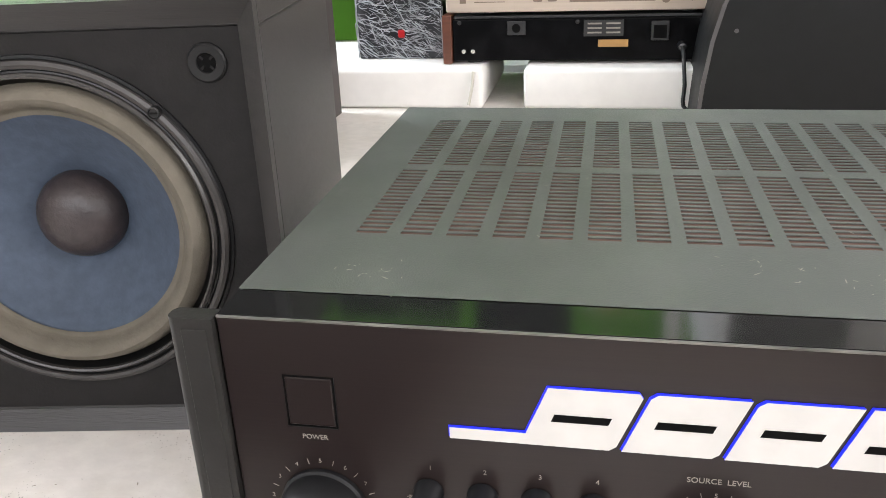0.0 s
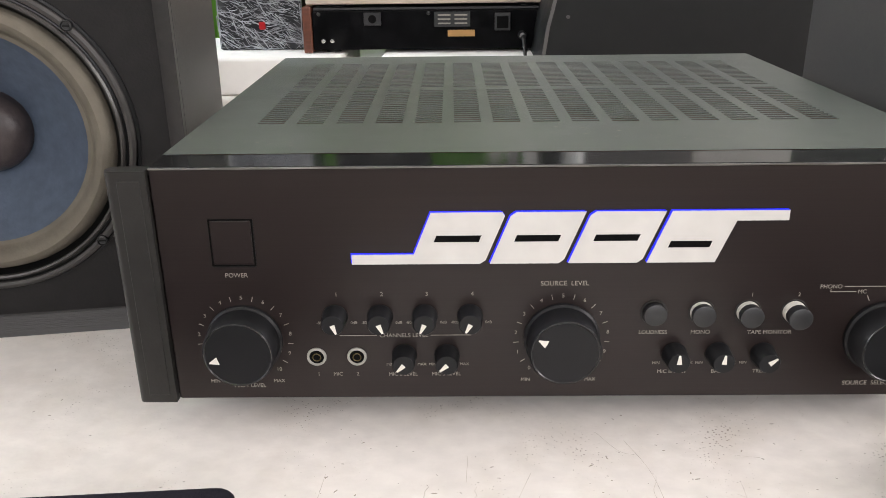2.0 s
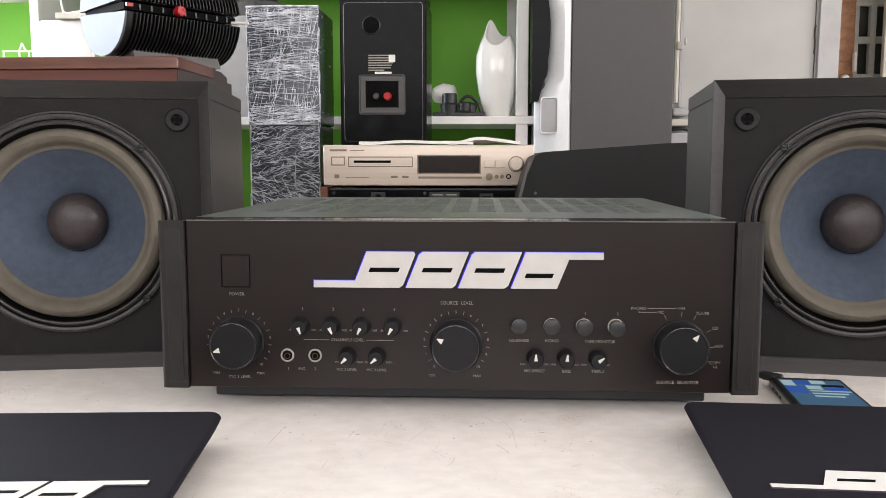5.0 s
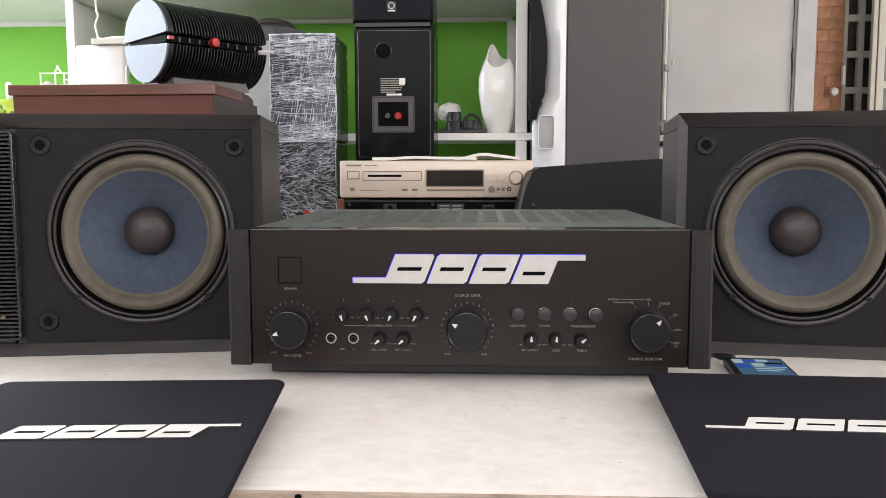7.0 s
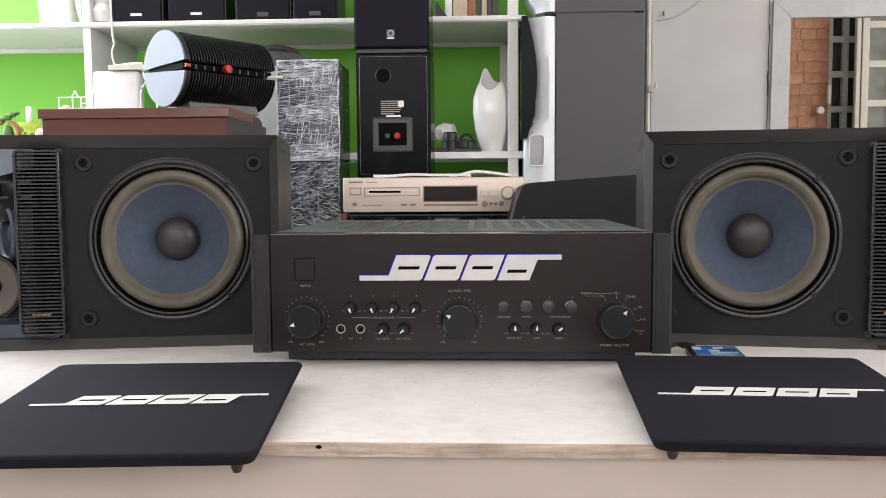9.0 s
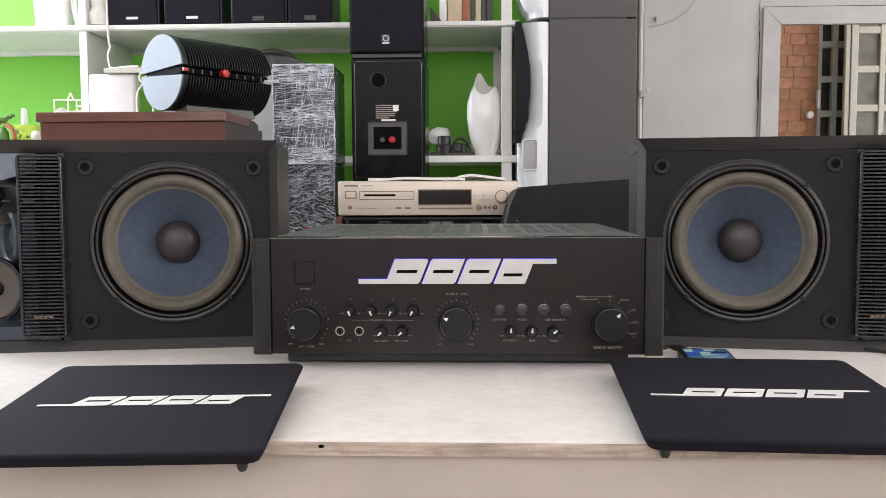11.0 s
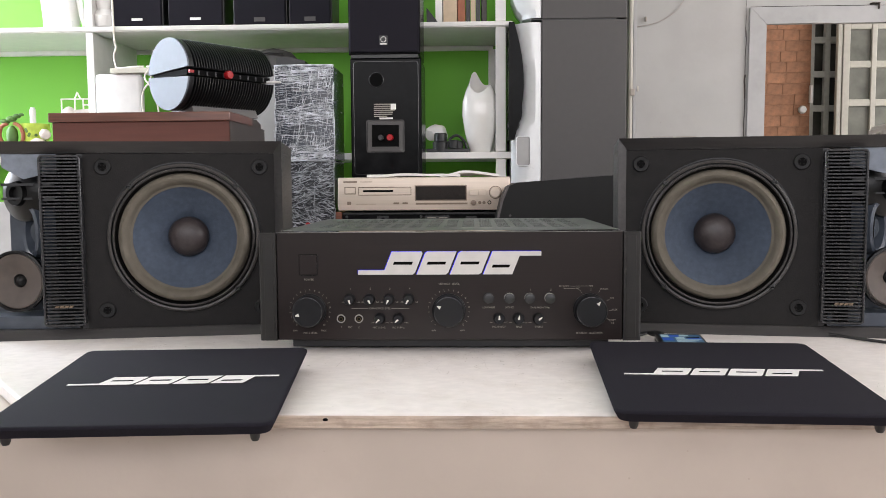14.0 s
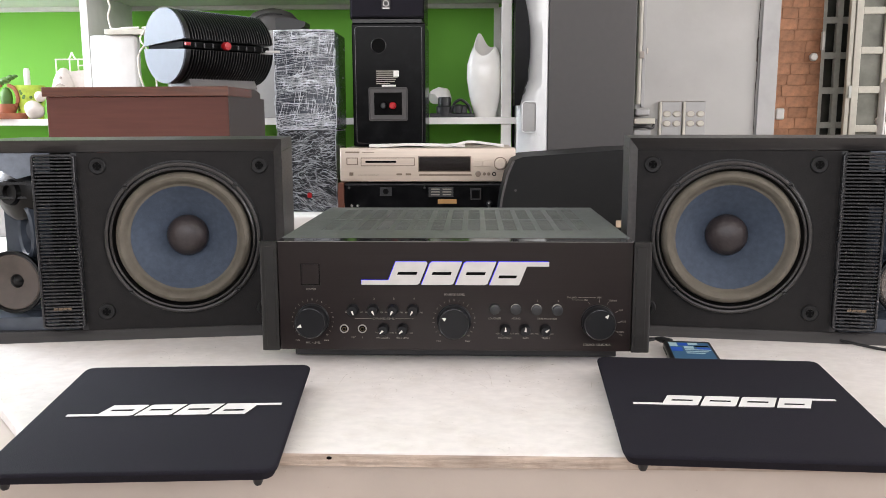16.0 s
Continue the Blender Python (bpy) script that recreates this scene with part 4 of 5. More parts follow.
    part("bay_rib", box(*X(0.2280, 0.2310), 0.012, 0.016, 0.03, 0.25), M_BLACK, bay)
    part("bay_bar", box(*X(0.2080, 0.3220), 0.030, 0.034, 0.2150, 0.2185), M_BLACK, bay)
    part("bay_bar", box(*X(0.2080, 0.3220), 0.030, 0.034, 0.1955, 0.1985), M_BLACK, bay)
    part("bay_shield", prism([(s * 0.2400, 0.2588), (s * 0.2400, 0.2330), (s * 0.2610, 0.2300), (s * 0.2840, 0.2240), (s * 0.3120, 0.2405), (s * 0.3120, 0.2588)], 0.003, pose(0, 0.012, 0) @ FACE), M_SHIELD, bay)
    tm = pose(s * 0.3045, 0.024, 0.0805, 90, 0, s * 12) @ Matrix.Scale(0.93, 4)
    tw = part("tweeter", lathe([(0, -0.03), (0.026, -0.03), (0.026, -0.012), (0.0470, -0.004), (0.0470, 0.002), (0.0435, 0.0028), (0.0415, 0.0)], 48, tm), M_BASKET, ob, "paper cone tweeter in a dark ring", smooth=True)
    part("tweeter_cone", lathe([(0.0420, 0.0005), (0.0400, 0.0018), (0.0370, 0.0008), (0.013, -0.008), (0.0105, -0.009)], 48, tm), M_TWEETER, tw, "brown-grey paper cone", smooth=True)
    part("tweeter_cap", lathe([(0.0108, -0.009), (0.0095, -0.010), (0.006, -0.006), (0.003, -0.004), (0, -0.0035)], 32, tm), M_BASKET, tw, smooth=True)
    part("bay_wall", prism([(s * 0.2560, 0.0325), (s * 0.3480, 0.0325), (s * 0.3480, 0.0550), (s * 0.3240, 0.0750), (s * 0.3240, 0.1750), (s * 0.3040, 0.2000), (s * 0.3040, 0.2586), (s * 0.2560, 0.2586)], 0.004, pose(0, 0.066, 0) @ FACE), M_INNER, ob, "blue-grey moulded wall behind the tweeters")
    tw = part("tweeter", lathe([(0, 0.006), (0.008, 0.007), (0.010, 0.012), (0.0165, 0.012), (0.0185, 0.006), (0.036, 0.001), (0.0400, -0.003), (0.0405, -0.010), (0, -0.02)], 48, pose(s * 0.3010, 0.046, 0.204, 90, 0, s * 30)), M_BASKET, ob, "black rear tweeter magnet and frame", smooth=True)
    part("port_tube", lathe([(0.021, -0.035), (0.023, 0.0), (0.026, 0.003), (0.029, 0.0), (0.029, -0.035)], 40, pose(s * 0.2880, 0.040, 0.148, 90, 0, s * 52), None, (1, 1.3, 1)), M_INNER, ob, "flared oval port tube", smooth=True)
    part("tube_core", lathe([(0.0225, -0.012), (0, -0.012)], 32, pose(s * 0.2880, 0.040, 0.148, 90, 0, s * 52), None, (1, 1.3, 1)), M_HOLE, ob)
    part("bay_foot", prism([(s * 0.2170, 0.01), (s * 0.3460, 0.02), (s * 0.3460, 0.11), (s * 0.2520, 0.10)], 0.018, pose(0, 0, 0.0137)), M_INNER, ob)
    return ob


loudspeaker(pose(-0.309, 0.1243, TOP, 0, 0, 9), -1, "black bookshelf loudspeaker with bare blue-grey woofer, grille taken off")
loudspeaker(pose(0.3049, 0.1342, TOP, 0, 0, -8), 1, "black bookshelf loudspeaker with bare blue-grey woofer, grille taken off")


# ---- the grilles lying on the counter ----
def grille(m, lift, L, mark, label):
    ob = thing("speaker_grille", label, "grille", m, group="speaker grilles")
    T = 0.0112
    own = box(-0.1265, 0.1265, -L, 0.0, 0.0, T)
    bmesh.ops.bevel(own, geom=[e for e in own.edges if abs(e.verts[0].co.z - e.verts[1].co.z) > 0.008], offset=0.011, segments=5, affect="EDGES", profile=0.5)
    for v in own.verts:  # the sides fall back towards the underside
        if v.co.z < 0.001:
            v.co.x *= 0.965
            v.co.y = -L / 2 + (v.co.y + L / 2) * 0.967
    bmesh.ops.bevel(own, geom=[e for e in own.edges if all(v.co.z > T - 0.0001 for v in e.verts)], offset=0.0030, segments=4, affect="EDGES", profile=0.5)
    part("cloth_frame", own, M_CLOTH, ob, "dark cloth stretched over a frame", smooth=True)
    badge(ob, M_SHELF, M_GREY, 0.0011, pose(*mark, T - 0.0001, -90), 0.89)
    for x in (-0.108, 0.108):
        part("peg", lathe([(0, -0.0098), (0.0030, -0.0092), (0.0042, -0.0065), (0.0048, -0.0030), (0.0070, 0.0005), (0, 0.0005)], 24, pose(x, -L + 0.014, 0)), M_BLACK, ob, "black fixing peg", smooth=True)
        part("rear_peg", lathe([(0, -lift + 0.0004), (0.0040, -lift + 0.0008), (0.0052, -lift * 0.5), (0.0085, 0.0005), (0, 0.0005)], 24, pose(x, -0.014, 0)), M_BLACK, ob, smooth=True)
    return ob


grille(pose(-0.2880, -0.0995, TOP + 0.0135, 0, 0, 4.3) @ pose(0, 0, 0, 3.7), 0.0122, 0.254, (0.0065, -0.1260), "dark cloth speaker grille with white badge, lying on the counter")
grille(pose(0.2965, -0.0500, TOP + 0.0118, 0, 0, -2.8) @ pose(0, 0, 0, 2.9), 0.0108, 0.263, (-0.0010, -0.1345), "dark cloth speaker grille with white badge, lying on the counter")

# ---- the phone ----
ph = thing("music_phone", "black smartphone with a bright blue screen, plugged in", "phone", pose(0.3065, 0.075, TOP, 0, 0, -6))
part("body", box(-0.0300, 0.0300, -0.105, 0.0, 0.0015, 0.0100, 0.0030, 3), M_BLACK, ph, smooth=True)
part("bezel", box(-0.0306, 0.0306, -0.1056, 0.0006, 0.0000, 0.0062, 0.0014), M_NICKEL, ph, "scratched metal side band")
for k, y in enumerate((-0.022, -0.034, -0.046)):
    part("side_key", box(-0.0314, -0.0305, y, y + 0.007, 0.0022, 0.0045, 0.0003, 1), M_BLACK, ph)
part("screen", box(-0.0255, 0.0255, -0.094, -0.0105, 0.0100, 0.0104), M_PHONE, ph, "lit blue screen")
for x0, x1, y0, y1, mm in ((-0.0250, -0.0150, -0.030, -0.013, M_PHONE3), (-0.0140, -0.0020, -0.026, -0.014, M_PHONE2), (-0.0010, 0.0110, -0.022, -0.012, M_PHONE3), (0.0060, 0.0235, -0.031, -0.025, M_HOLE), (-0.0080, 0.0040, -0.040, -0.029, M_PHONE3),
                           (0.0080, 0.0245, -0.042, -0.034, M_PHONE2), (-0.0250, -0.0110, -0.052, -0.034, M_PHONE2), (-0.0080, 0.0245, -0.046, -0.0435, M_PHONE3), (-0.0080, 0.0200, -0.054, -0.0510, M_PHONE3), (-0.0080, 0.0150, -0.062, -0.0590, M_PHONE3)):
    part("screen_tile", box(x0, x1, y0, y1, 0.0104, 0.0106), mm, ph)
cable = thing("audio_cable", "thin black audio lead running behind the amplifier", "cable")
part("plug", lathe([(0, 0), (0.004, 0.001), (0.0042, 0.016), (0.0022, 0.024), (0, 0.024)], 16, pose(0.2880, 0.0770, 0.004, -90, 0, 48)), M_BLKCABLE, cable, smooth=True)
part("cord", tube(curve_points([(0.2710, 0.0925, 0.004), (0.258, 0.098, 0.002), (0.245, 0.098, -0.001), (0.236, 0.11, -0.002), (0.232, 0.2, -0.002), (0.22, 0.42, -0.002)]), 0.0019), M_BLKCABLE, cable, smooth=True)
part("cord", tube(curve_points([(0.2710, 0.0925, 0.0035), (0.256, 0.093, 0.000), (0.243, 0.091, -0.0015), (0.232, 0.10, -0.002), (0.228, 0.2, -0.002)]), 0.0017), M_BLKCABLE, cable, smooth=True)
solid("speaker_lead", tube(curve_points([(0.52, 0.105, 0.000), (0.55, 0.075, -0.0015), (0.60, 0.03, -0.002), (0.66, -0.02, -0.002)]), 0.002), M_BLKCABLE, "thin dark speaker lead on the counter", "cable", smooth=True)

# ---- goods behind, on the counter ----
for x0, x1 in ((-0.93, -0.247), (-0.182, 0.30)):
    solid("foam_block", box(x0, x1, 1.02, 1.31, TOP, 0.0615, 0.008, 3), M_PAPER, "long white foam block raising the goods on the counter", "foam block", group="foam blocks", smooth=True)
solid("packing_strap", tube(curve_points([(-0.262, 1.016, 0.058), (-0.264, 1.013, 0.035), (-0.270, 1.010, 0.005)]), 0.0025), M_CREAM, "pale strap hanging at the foam block's end", "strap", smooth=True)

# dark receiver, its back turned forward
rc = thing("receiver", "black receiver with red wood ends, sockets turned forward", "receiver")
part("body", box(-0.302, 0.115, 1.062, 1.30, 0.067, 0.133, 0.002), M_BLACKBOX, rc)
part("top_cover", box(-0.300, 0.113, 1.066, 1.30, 0.1332, 0.138, 0.001), M_BLACK, rc)
for x0, x1 in ((-0.318, -0.3025), (0.1155, 0.131)):
    part("wood_end", box(x0, x1, 1.056, 1.302, 0.0625, 0.1405, 0.002), M_WOODLID, rc, "red-brown wooden end cheek")
for x in (-0.283, -0.268):
    part("phono_socket", lathe([(0, 0.006), (0.0035, 0.006), (0.005, 0.003), (0.005, 0)], 16, pose(x, 1.0615, 0.083, 90)), M_STEEL, rc, smooth=True)
part("socket_plate", box(-0.212, -0.182, 1.0590, 1.0615, 0.108, 0.130, 0.001), M_BLACK, rc)
part("socket_hole", lathe([(0.007, 0.001), (0, 0.001)], 16, pose(-0.197, 1.0588, 0.119, 90)), M_HOLE, rc)
part("rating_plate", box(-0.090, -0.028, 1.0600, 1.0615, 0.105, 0.130), M_BLACK, rc)
for k in range(6):
    part("print_bar", box(-0.084 + (k % 2) * 0.029, -0.062 + (k % 2) * 0.029, 1.0593, 1.0599, 0.1095 + (k // 2) * 0.007, 0.1120 + (k // 2) * 0.007), M_PRINT, rc)
part("warning_label", box(-0.067, -0.020, 1.0595, 1.0615, 0.0885, 0.0995), M_LABEL, rc, "orange label")
part("mains_socket", box(0.014, 0.042, 1.057, 1.0615, 0.098, 0.128, 0.002), M_BLACK, rc)
part("mains_socket_recess", box(0.018, 0.038, 1.0562, 1.0569, 0.102, 0.122), M_HOLE, rc)
part("mains_plug", lathe([(0, 0.022), (0.006, 0.020), (0.0075, 0.004), (0.0075, 0)], 16, pose(0.062, 1.0610, 0.090, 90)), M_SCREW, rc, smooth=True)
part("mains_cord", tube(curve_points([(0.062, 1.040, 0.090), (0.063, 1.022, 0.078), (0.066, 1.008, 0.04), (0.068, 1.005, 0.004), (0.10, 1.00, 0.0)]), 0.003), M_BLKCABLE, rc, smooth=True)
for x in (-0.29, -0.10, 0.09):
    part("screw", lathe([(0, 0.002), (0.003, 0.0015), (0.0035, 0)], 12, pose(x, 1.0615, 0.128, 90)), M_SCREW, rc, smooth=True)
for x in (-0.27, 0.08):
    for y in (1.09, 1.27):
        part("foot", lathe([(0, 0.0065), (0.012, 0.0065), (0.013, 0), (0, 0)], 16, pose(x, y, 0.0612)), M_BLACK, rc)

# champagne minidisc deck
dk = thing("minidisc_deck", "champagne gold minidisc deck with dark display and round knob", "disc player")
part("body", box(-0.305, 0.120, 1.075, 1.33, 0.1445, 0.2262, 0.002), M_CHAMPAGNE, dk)
part("front_plate", box(-0.3115, 0.1265, 1.060, 1.0748, 0.1435, 0.2275, 0.004, 3), M_CHAMPAGNE, dk, "champagne aluminium front", smooth=True)
part("display", box(-0.113, 0.014, 1.0590, 1.0602, 0.170, 0.2045, 0.0005, 1), M_SCREEN, dk, "dark display window")
part("display_border", box(-0.1155, 0.0165, 1.0594, 1.0604, 0.1675, 0.2070), M_CHAMPDARK, dk)
sl = part("disc_tray", box(-0.259, -0.124, 1.0592, 1.0603, 0.182, 0.2035, 0.0005, 1), M_CHAMPDARK, dk, "recessed disc slot panel")
part("tray_flap", box(-0.257, -0.126, 1.0580, 1.0591, 0.184, 0.2015), M_CHAMPAGNE, sl)
part("slot", box(-0.247, -0.170, 1.0574, 1.0579, 0.1905, 0.1955), M_HOLE, sl)
part("eject_button", box(-0.160, -0.132, 1.0568, 1.0579, 0.190, 0.1960, 0.0004, 1), M_CHAMPAGNE, sl)
part("power_key", box(-0.2925, -0.268, 1.0575, 1.0599, 0.187, 0.2015, 0.001), M_CHAMPAGNE, dk)
part("key_groove", box(-0.2945, -0.266, 1.0590, 1.0599, 0.185, 0.2035), M_CHAMPDARK, dk)
for x0, x1 in ((0.023, 0.0435), (0.0455, 0.066)):
    part("key", box(x0, x1, 1.0570, 1.0599, 0.181, 0.1955, 0.001), M_CHAMPAGNE, dk)
k = part("jog_knob", lathe([(0.0145, 0), (0.0145, 0.002), (0.0125, 0.003), (0.0125, 0.014), (0.0115, 0.016), (0, 0.016)], 32, pose(0.089, 1.0598, 0.188, 90)), M_CHAMPAGNE, dk, "round jog knob", smooth=True)
part("knob_gap", lathe([(0.0165, 0), (0.0165, 0.0006), (0.0146, 0.0006)], 32, pose(0.089, 1.0599, 0.188, 90)), M_CHAMPDARK, k)
part("level_knob", lathe([(0.0072, 0), (0.0068, 0.009), (0, 0.010)], 24, pose(0.0335, 1.0598, 0.1625, 90)), M_CHAMPDARK, dk, smooth=True)
for x in (0.049, 0.060):
    part("small_button", lathe([(0.0042, 0), (0.0040, 0.004), (0, 0.0045)], 16, pose(x, 1.0598, 0.1625, 90)), M_CHAMPDARK, dk, smooth=True)
part("headphone_jack", lathe([(0.0052, 0), (0.005, 0.001), (0.003, 0.001), (0.003, -0.003), (0, -0.003)], 20, pose(0.0735, 1.0592, 0.1625, 90)), M_HOLE, dk, smooth=True)
part("long_groove", box(-0.113, 0.018, 1.0592, 1.0599, 0.158, 0.1625), M_CHAMPDARK, dk)
for x in (-0.163, -0.140):
    part("rocker", box(x - 0.007, x + 0.007, 1.0580, 1.0599, 0.1595, 0.1640, 0.001, 1), M_CHAMPDARK, dk)
part("name_bar", box(-0.297, -0.262, 1.0594, 1.0599, 0.2145, 0.2185), M_CHAMPDARK, dk)
part("print_bar", box(-0.255, -0.225, 1.0596, 1.0599, 0.2155, 0.2172), M_CHAMPDARK, dk)
part("print_bar", box(-0.265, -0.215, 1.0596, 1.0599, 0.1595, 0.1607), M_CHAMPDARK, dk)
part("disc_mark", box(-0.288, -0.278, 1.0594, 1.0599, 0.1585, 0.1665), M_CHAMPDARK, dk)
for x in (-0.26, 0.07):
    for y in (1.10, 1.29):
        part("foot", lathe([(0, 0.0065), (0.014, 0.0065), (0.015, 0), (0, 0)], 16, pose(x, y, 0.1382)), M_BLACK, dk)

# papers on the deck
def sheet(x0, x1, y0, y1, z, lift, m):
    own = bmesh.new()
    n = 10
    grid = [[own.verts.new((x0 + (x1 - x0) * i / n, y0 + (y1 - y0) * j / 4, z + lift * math.sin(math.pi * i / n) ** 2 * (1 - j / 6) + 0.001 * math.sin(5 * i + j))) for i in range(n + 1)] for j in range(5)]
    for j in range(4):
        for i in range(n):
            own.faces.new((grid[j][i], grid[j][i + 1], grid[j + 1][i + 1], grid[j + 1][i]))
    ex = bmesh.ops.extrude_face_region(own, geom=own.faces[:])
    bmesh.ops.translate(own, verts=[v for v in ex["geom"] if isinstance(v, bmesh.types.BMVert)], vec=(0, 0, 0.0060))
    own.transform(m)
    return own
solid("paper_sheet", sheet(-0.24, 0.0, 1.085, 1.13, 0.2285, 0.003, pose(0, 0, 0)), M_PAPER, "loose white paper sheet lying on the deck", "paper", group="papers", smooth=True)
solid("paper_sheet", sheet(-0.09, 0.06, 1.083, 1.13, 0.2285, 0.010, pose(0, 0, 0, 0, 0, -2)), M_PAPER, "crumpled white paper sheet lying on the deck", "paper", group="papers", smooth=True)

# wrapped speaker cartons
def wrapped(name, x0, x1, z0, z1, material, m, seed, n, label, wild):
    ob = thing(name, label, "wrapped speaker", m, group="film-wrapped speakers")
    part("carton", box(x0, x1, 0, 0.17, z0, z1, 0.004), material, ob)
    r = random.Random(seed)
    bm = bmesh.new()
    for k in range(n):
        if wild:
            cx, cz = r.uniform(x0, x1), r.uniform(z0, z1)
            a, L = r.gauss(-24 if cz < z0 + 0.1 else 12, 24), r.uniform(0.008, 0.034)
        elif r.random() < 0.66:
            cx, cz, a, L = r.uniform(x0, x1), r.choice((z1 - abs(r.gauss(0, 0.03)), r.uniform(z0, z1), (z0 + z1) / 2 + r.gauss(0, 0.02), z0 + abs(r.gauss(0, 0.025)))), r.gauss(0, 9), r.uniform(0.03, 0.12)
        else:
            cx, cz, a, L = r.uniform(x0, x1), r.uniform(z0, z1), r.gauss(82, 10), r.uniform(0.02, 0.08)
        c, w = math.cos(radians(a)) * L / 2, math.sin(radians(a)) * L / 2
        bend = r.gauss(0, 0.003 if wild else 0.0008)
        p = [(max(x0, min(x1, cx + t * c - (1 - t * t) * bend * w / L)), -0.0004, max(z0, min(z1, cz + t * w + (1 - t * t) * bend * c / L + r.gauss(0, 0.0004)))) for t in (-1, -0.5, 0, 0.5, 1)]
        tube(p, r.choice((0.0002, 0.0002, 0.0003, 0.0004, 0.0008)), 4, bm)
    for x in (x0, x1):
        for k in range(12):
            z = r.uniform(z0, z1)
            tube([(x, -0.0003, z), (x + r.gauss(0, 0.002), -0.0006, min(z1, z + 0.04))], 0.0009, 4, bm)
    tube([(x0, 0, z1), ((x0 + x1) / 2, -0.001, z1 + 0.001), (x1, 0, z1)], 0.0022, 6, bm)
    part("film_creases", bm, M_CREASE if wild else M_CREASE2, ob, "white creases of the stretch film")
    return ob
wrapped("wrapped_speaker", -0.478, -0.329, 0.0615, 0.272, M_WRAPDARK, pose(0, 1.112, 0), 5, 820, "small speaker wrapped in crumpled dark stretch film", True)
wrapped("wrapped_speaker", -0.480, -0.326, 0.2725, 0.517, M_WRAP, pose(0, 1.108, 0), 6, 560, "small speaker wrapped in pale stretch film, atop another", False)
solid("red_tag", box(-0.405, -0.393, 1.104, 1.110, 0.098, 0.112, 0.003), M_RED, "red tag showing through the stretch film", "tag")

# black speaker seen from behind on the deck, another standing on it
sp = thing("monitor_speaker", "black speaker turned backwards, red terminal, rating label", "speaker", group="black monitor speakers")
part("cabinet", box(-0.287, -0.101, 1.140, 1.32, 0.2285, 0.5375, 0.003), M_BLACKBOX, sp)
part("port_rim", lathe([(0.020, 0.0015), (0.0185, 0.0025), (0.017, 0.0005)], 32, pose(-0.219, 1.1400, 0.482, 90)), M_BLACK, sp, smooth=True)
part("port_hole", lathe([(0.0175, 0.0007), (0, 0.0007)], 32, pose(-0.219, 1.1400, 0.482, 90)), M_HOLE, sp)
part("rear_rim", rounded_ring(-0.2795, -0.1085, 0.2360, 0.5300, 0.008, 0.0016, 1.1392, 1.1405), M_RIM, sp, "fine glossy rim", smooth=True)
tm = part("terminal_cup", box(-0.245, -0.148, 1.1375, 1.1399, 0.295, 0.377, 0.003), M_GREY, sp, "recessed terminal plate")
part("cup_recess", box(-0.232, -0.161, 1.1370, 1.1374, 0.308, 0.365), M_HOLE, tm)
part("cup_border", rounded_ring(-0.2465, -0.1465, 0.2935, 0.3785, 0.005, 0.0022, 1.1366, 1.1399), M_GREY, tm, "thin pale border", smooth=True)
part("terminal", lathe([(0, 0.016), (0.007, 0.016), (0.009, 0.012), (0.009, 0.002), (0, 0.001)], 20, pose(-0.184, 1.1372, 0.332, 90)), M_RED, tm, "red binding post", smooth=True)
part("terminal", lathe([(0, 0.014), (0.006, 0.014), (0.0075, 0.010), (0.0075, 0.002), (0, 0.001)], 20, pose(-0.208, 1.1372, 0.332, 90)), M_BLACK, tm, "black binding post", smooth=True)
part("cup_lip", box(-0.230, -0.163, 1.1355, 1.1369, 0.306, 0.3085), M_GREY, tm)
for k in range(7):
    w = (0.055, 0.050, 0.046, 0.054, 0.050, 0.048, 0.034)[k]
    part("label_print", box(-0.226, -0.226 + w, 1.1392, 1.1398, 0.3865 + (6 - k) * 0.0052, 0.3890 + (6 - k) * 0.0052), M_PRINT, sp)
part("label_code", box(-0.182, -0.168, 1.1390, 1.1398, 0.405, 0.420), M_PAPER, sp)
part("label_bar", box(-0.212, -0.176, 1.1390, 1.1398, 0.380, 0.3845), M_PAPER, sp)
sp2 = thing("monitor_speaker", "black speaker with cloth front and small badge, standing atop another", "speaker", group="black monitor speakers")
part("cabinet", box(-0.290, -0.103, 1.138, 1.31, 0.5465, 0.86, 0.003), M_BLACKBOX, sp2)
part("front_grille", box(-0.287, -0.106, 1.128, 1.1378, 0.551, 0.857, 0.004), M_CLOTH, sp2)
part("base_plinth", box(-0.284, -0.109, 1.134, 1.30, 0.5377, 0.5463), M_BLACK, sp2)
part("badge", box(-0.2085, -0.1865, 1.1262, 1.1279, 0.569, 0.5935, 0.001), M_BLACK, sp2)
part("badge_ring", lathe([(0.0075, 0), (0.0075, 0.0008), (0.0060, 0.0008)], 24, pose(-0.1975, 1.1261, 0.5835, 90)), M_PAPER, sp2)
part("badge_bar", box(-0.206, -0.189, 1.1256, 1.1261, 0.5705, 0.5735), M_PAPER, sp2)

# black curved speaker lying behind the amplifier
cs = thing("curved_speaker", "matt black tapered speaker with a rounded end", "speaker")
prof = [(0.074, TOP), (0.078, 0.06), (0.086, 0.12), (0.098, 0.17), (0.113, 0.203), (0.135, 0.2115), (0.36, 0.2275), (0.60, 0.235), (0.60, TOP)]
own = prism(prof, 0.26, pose(0, 1.16, 0) @ FACE, bevel=0.004)
part("cabinet", own, M_CURVE, cs, smooth=True)
own = prism([(0.0735, 0.0), (0.0775, 0.06), (0.0855, 0.12), (0.0975, 0.17), (0.1120, 0.2035), (0.117, 0.2035), (0.103, 0.17), (0.091, 0.12), (0.083, 0.06), (0.079, 0.0)], 0.004, pose(0, 0.899, 0) @ FACE)
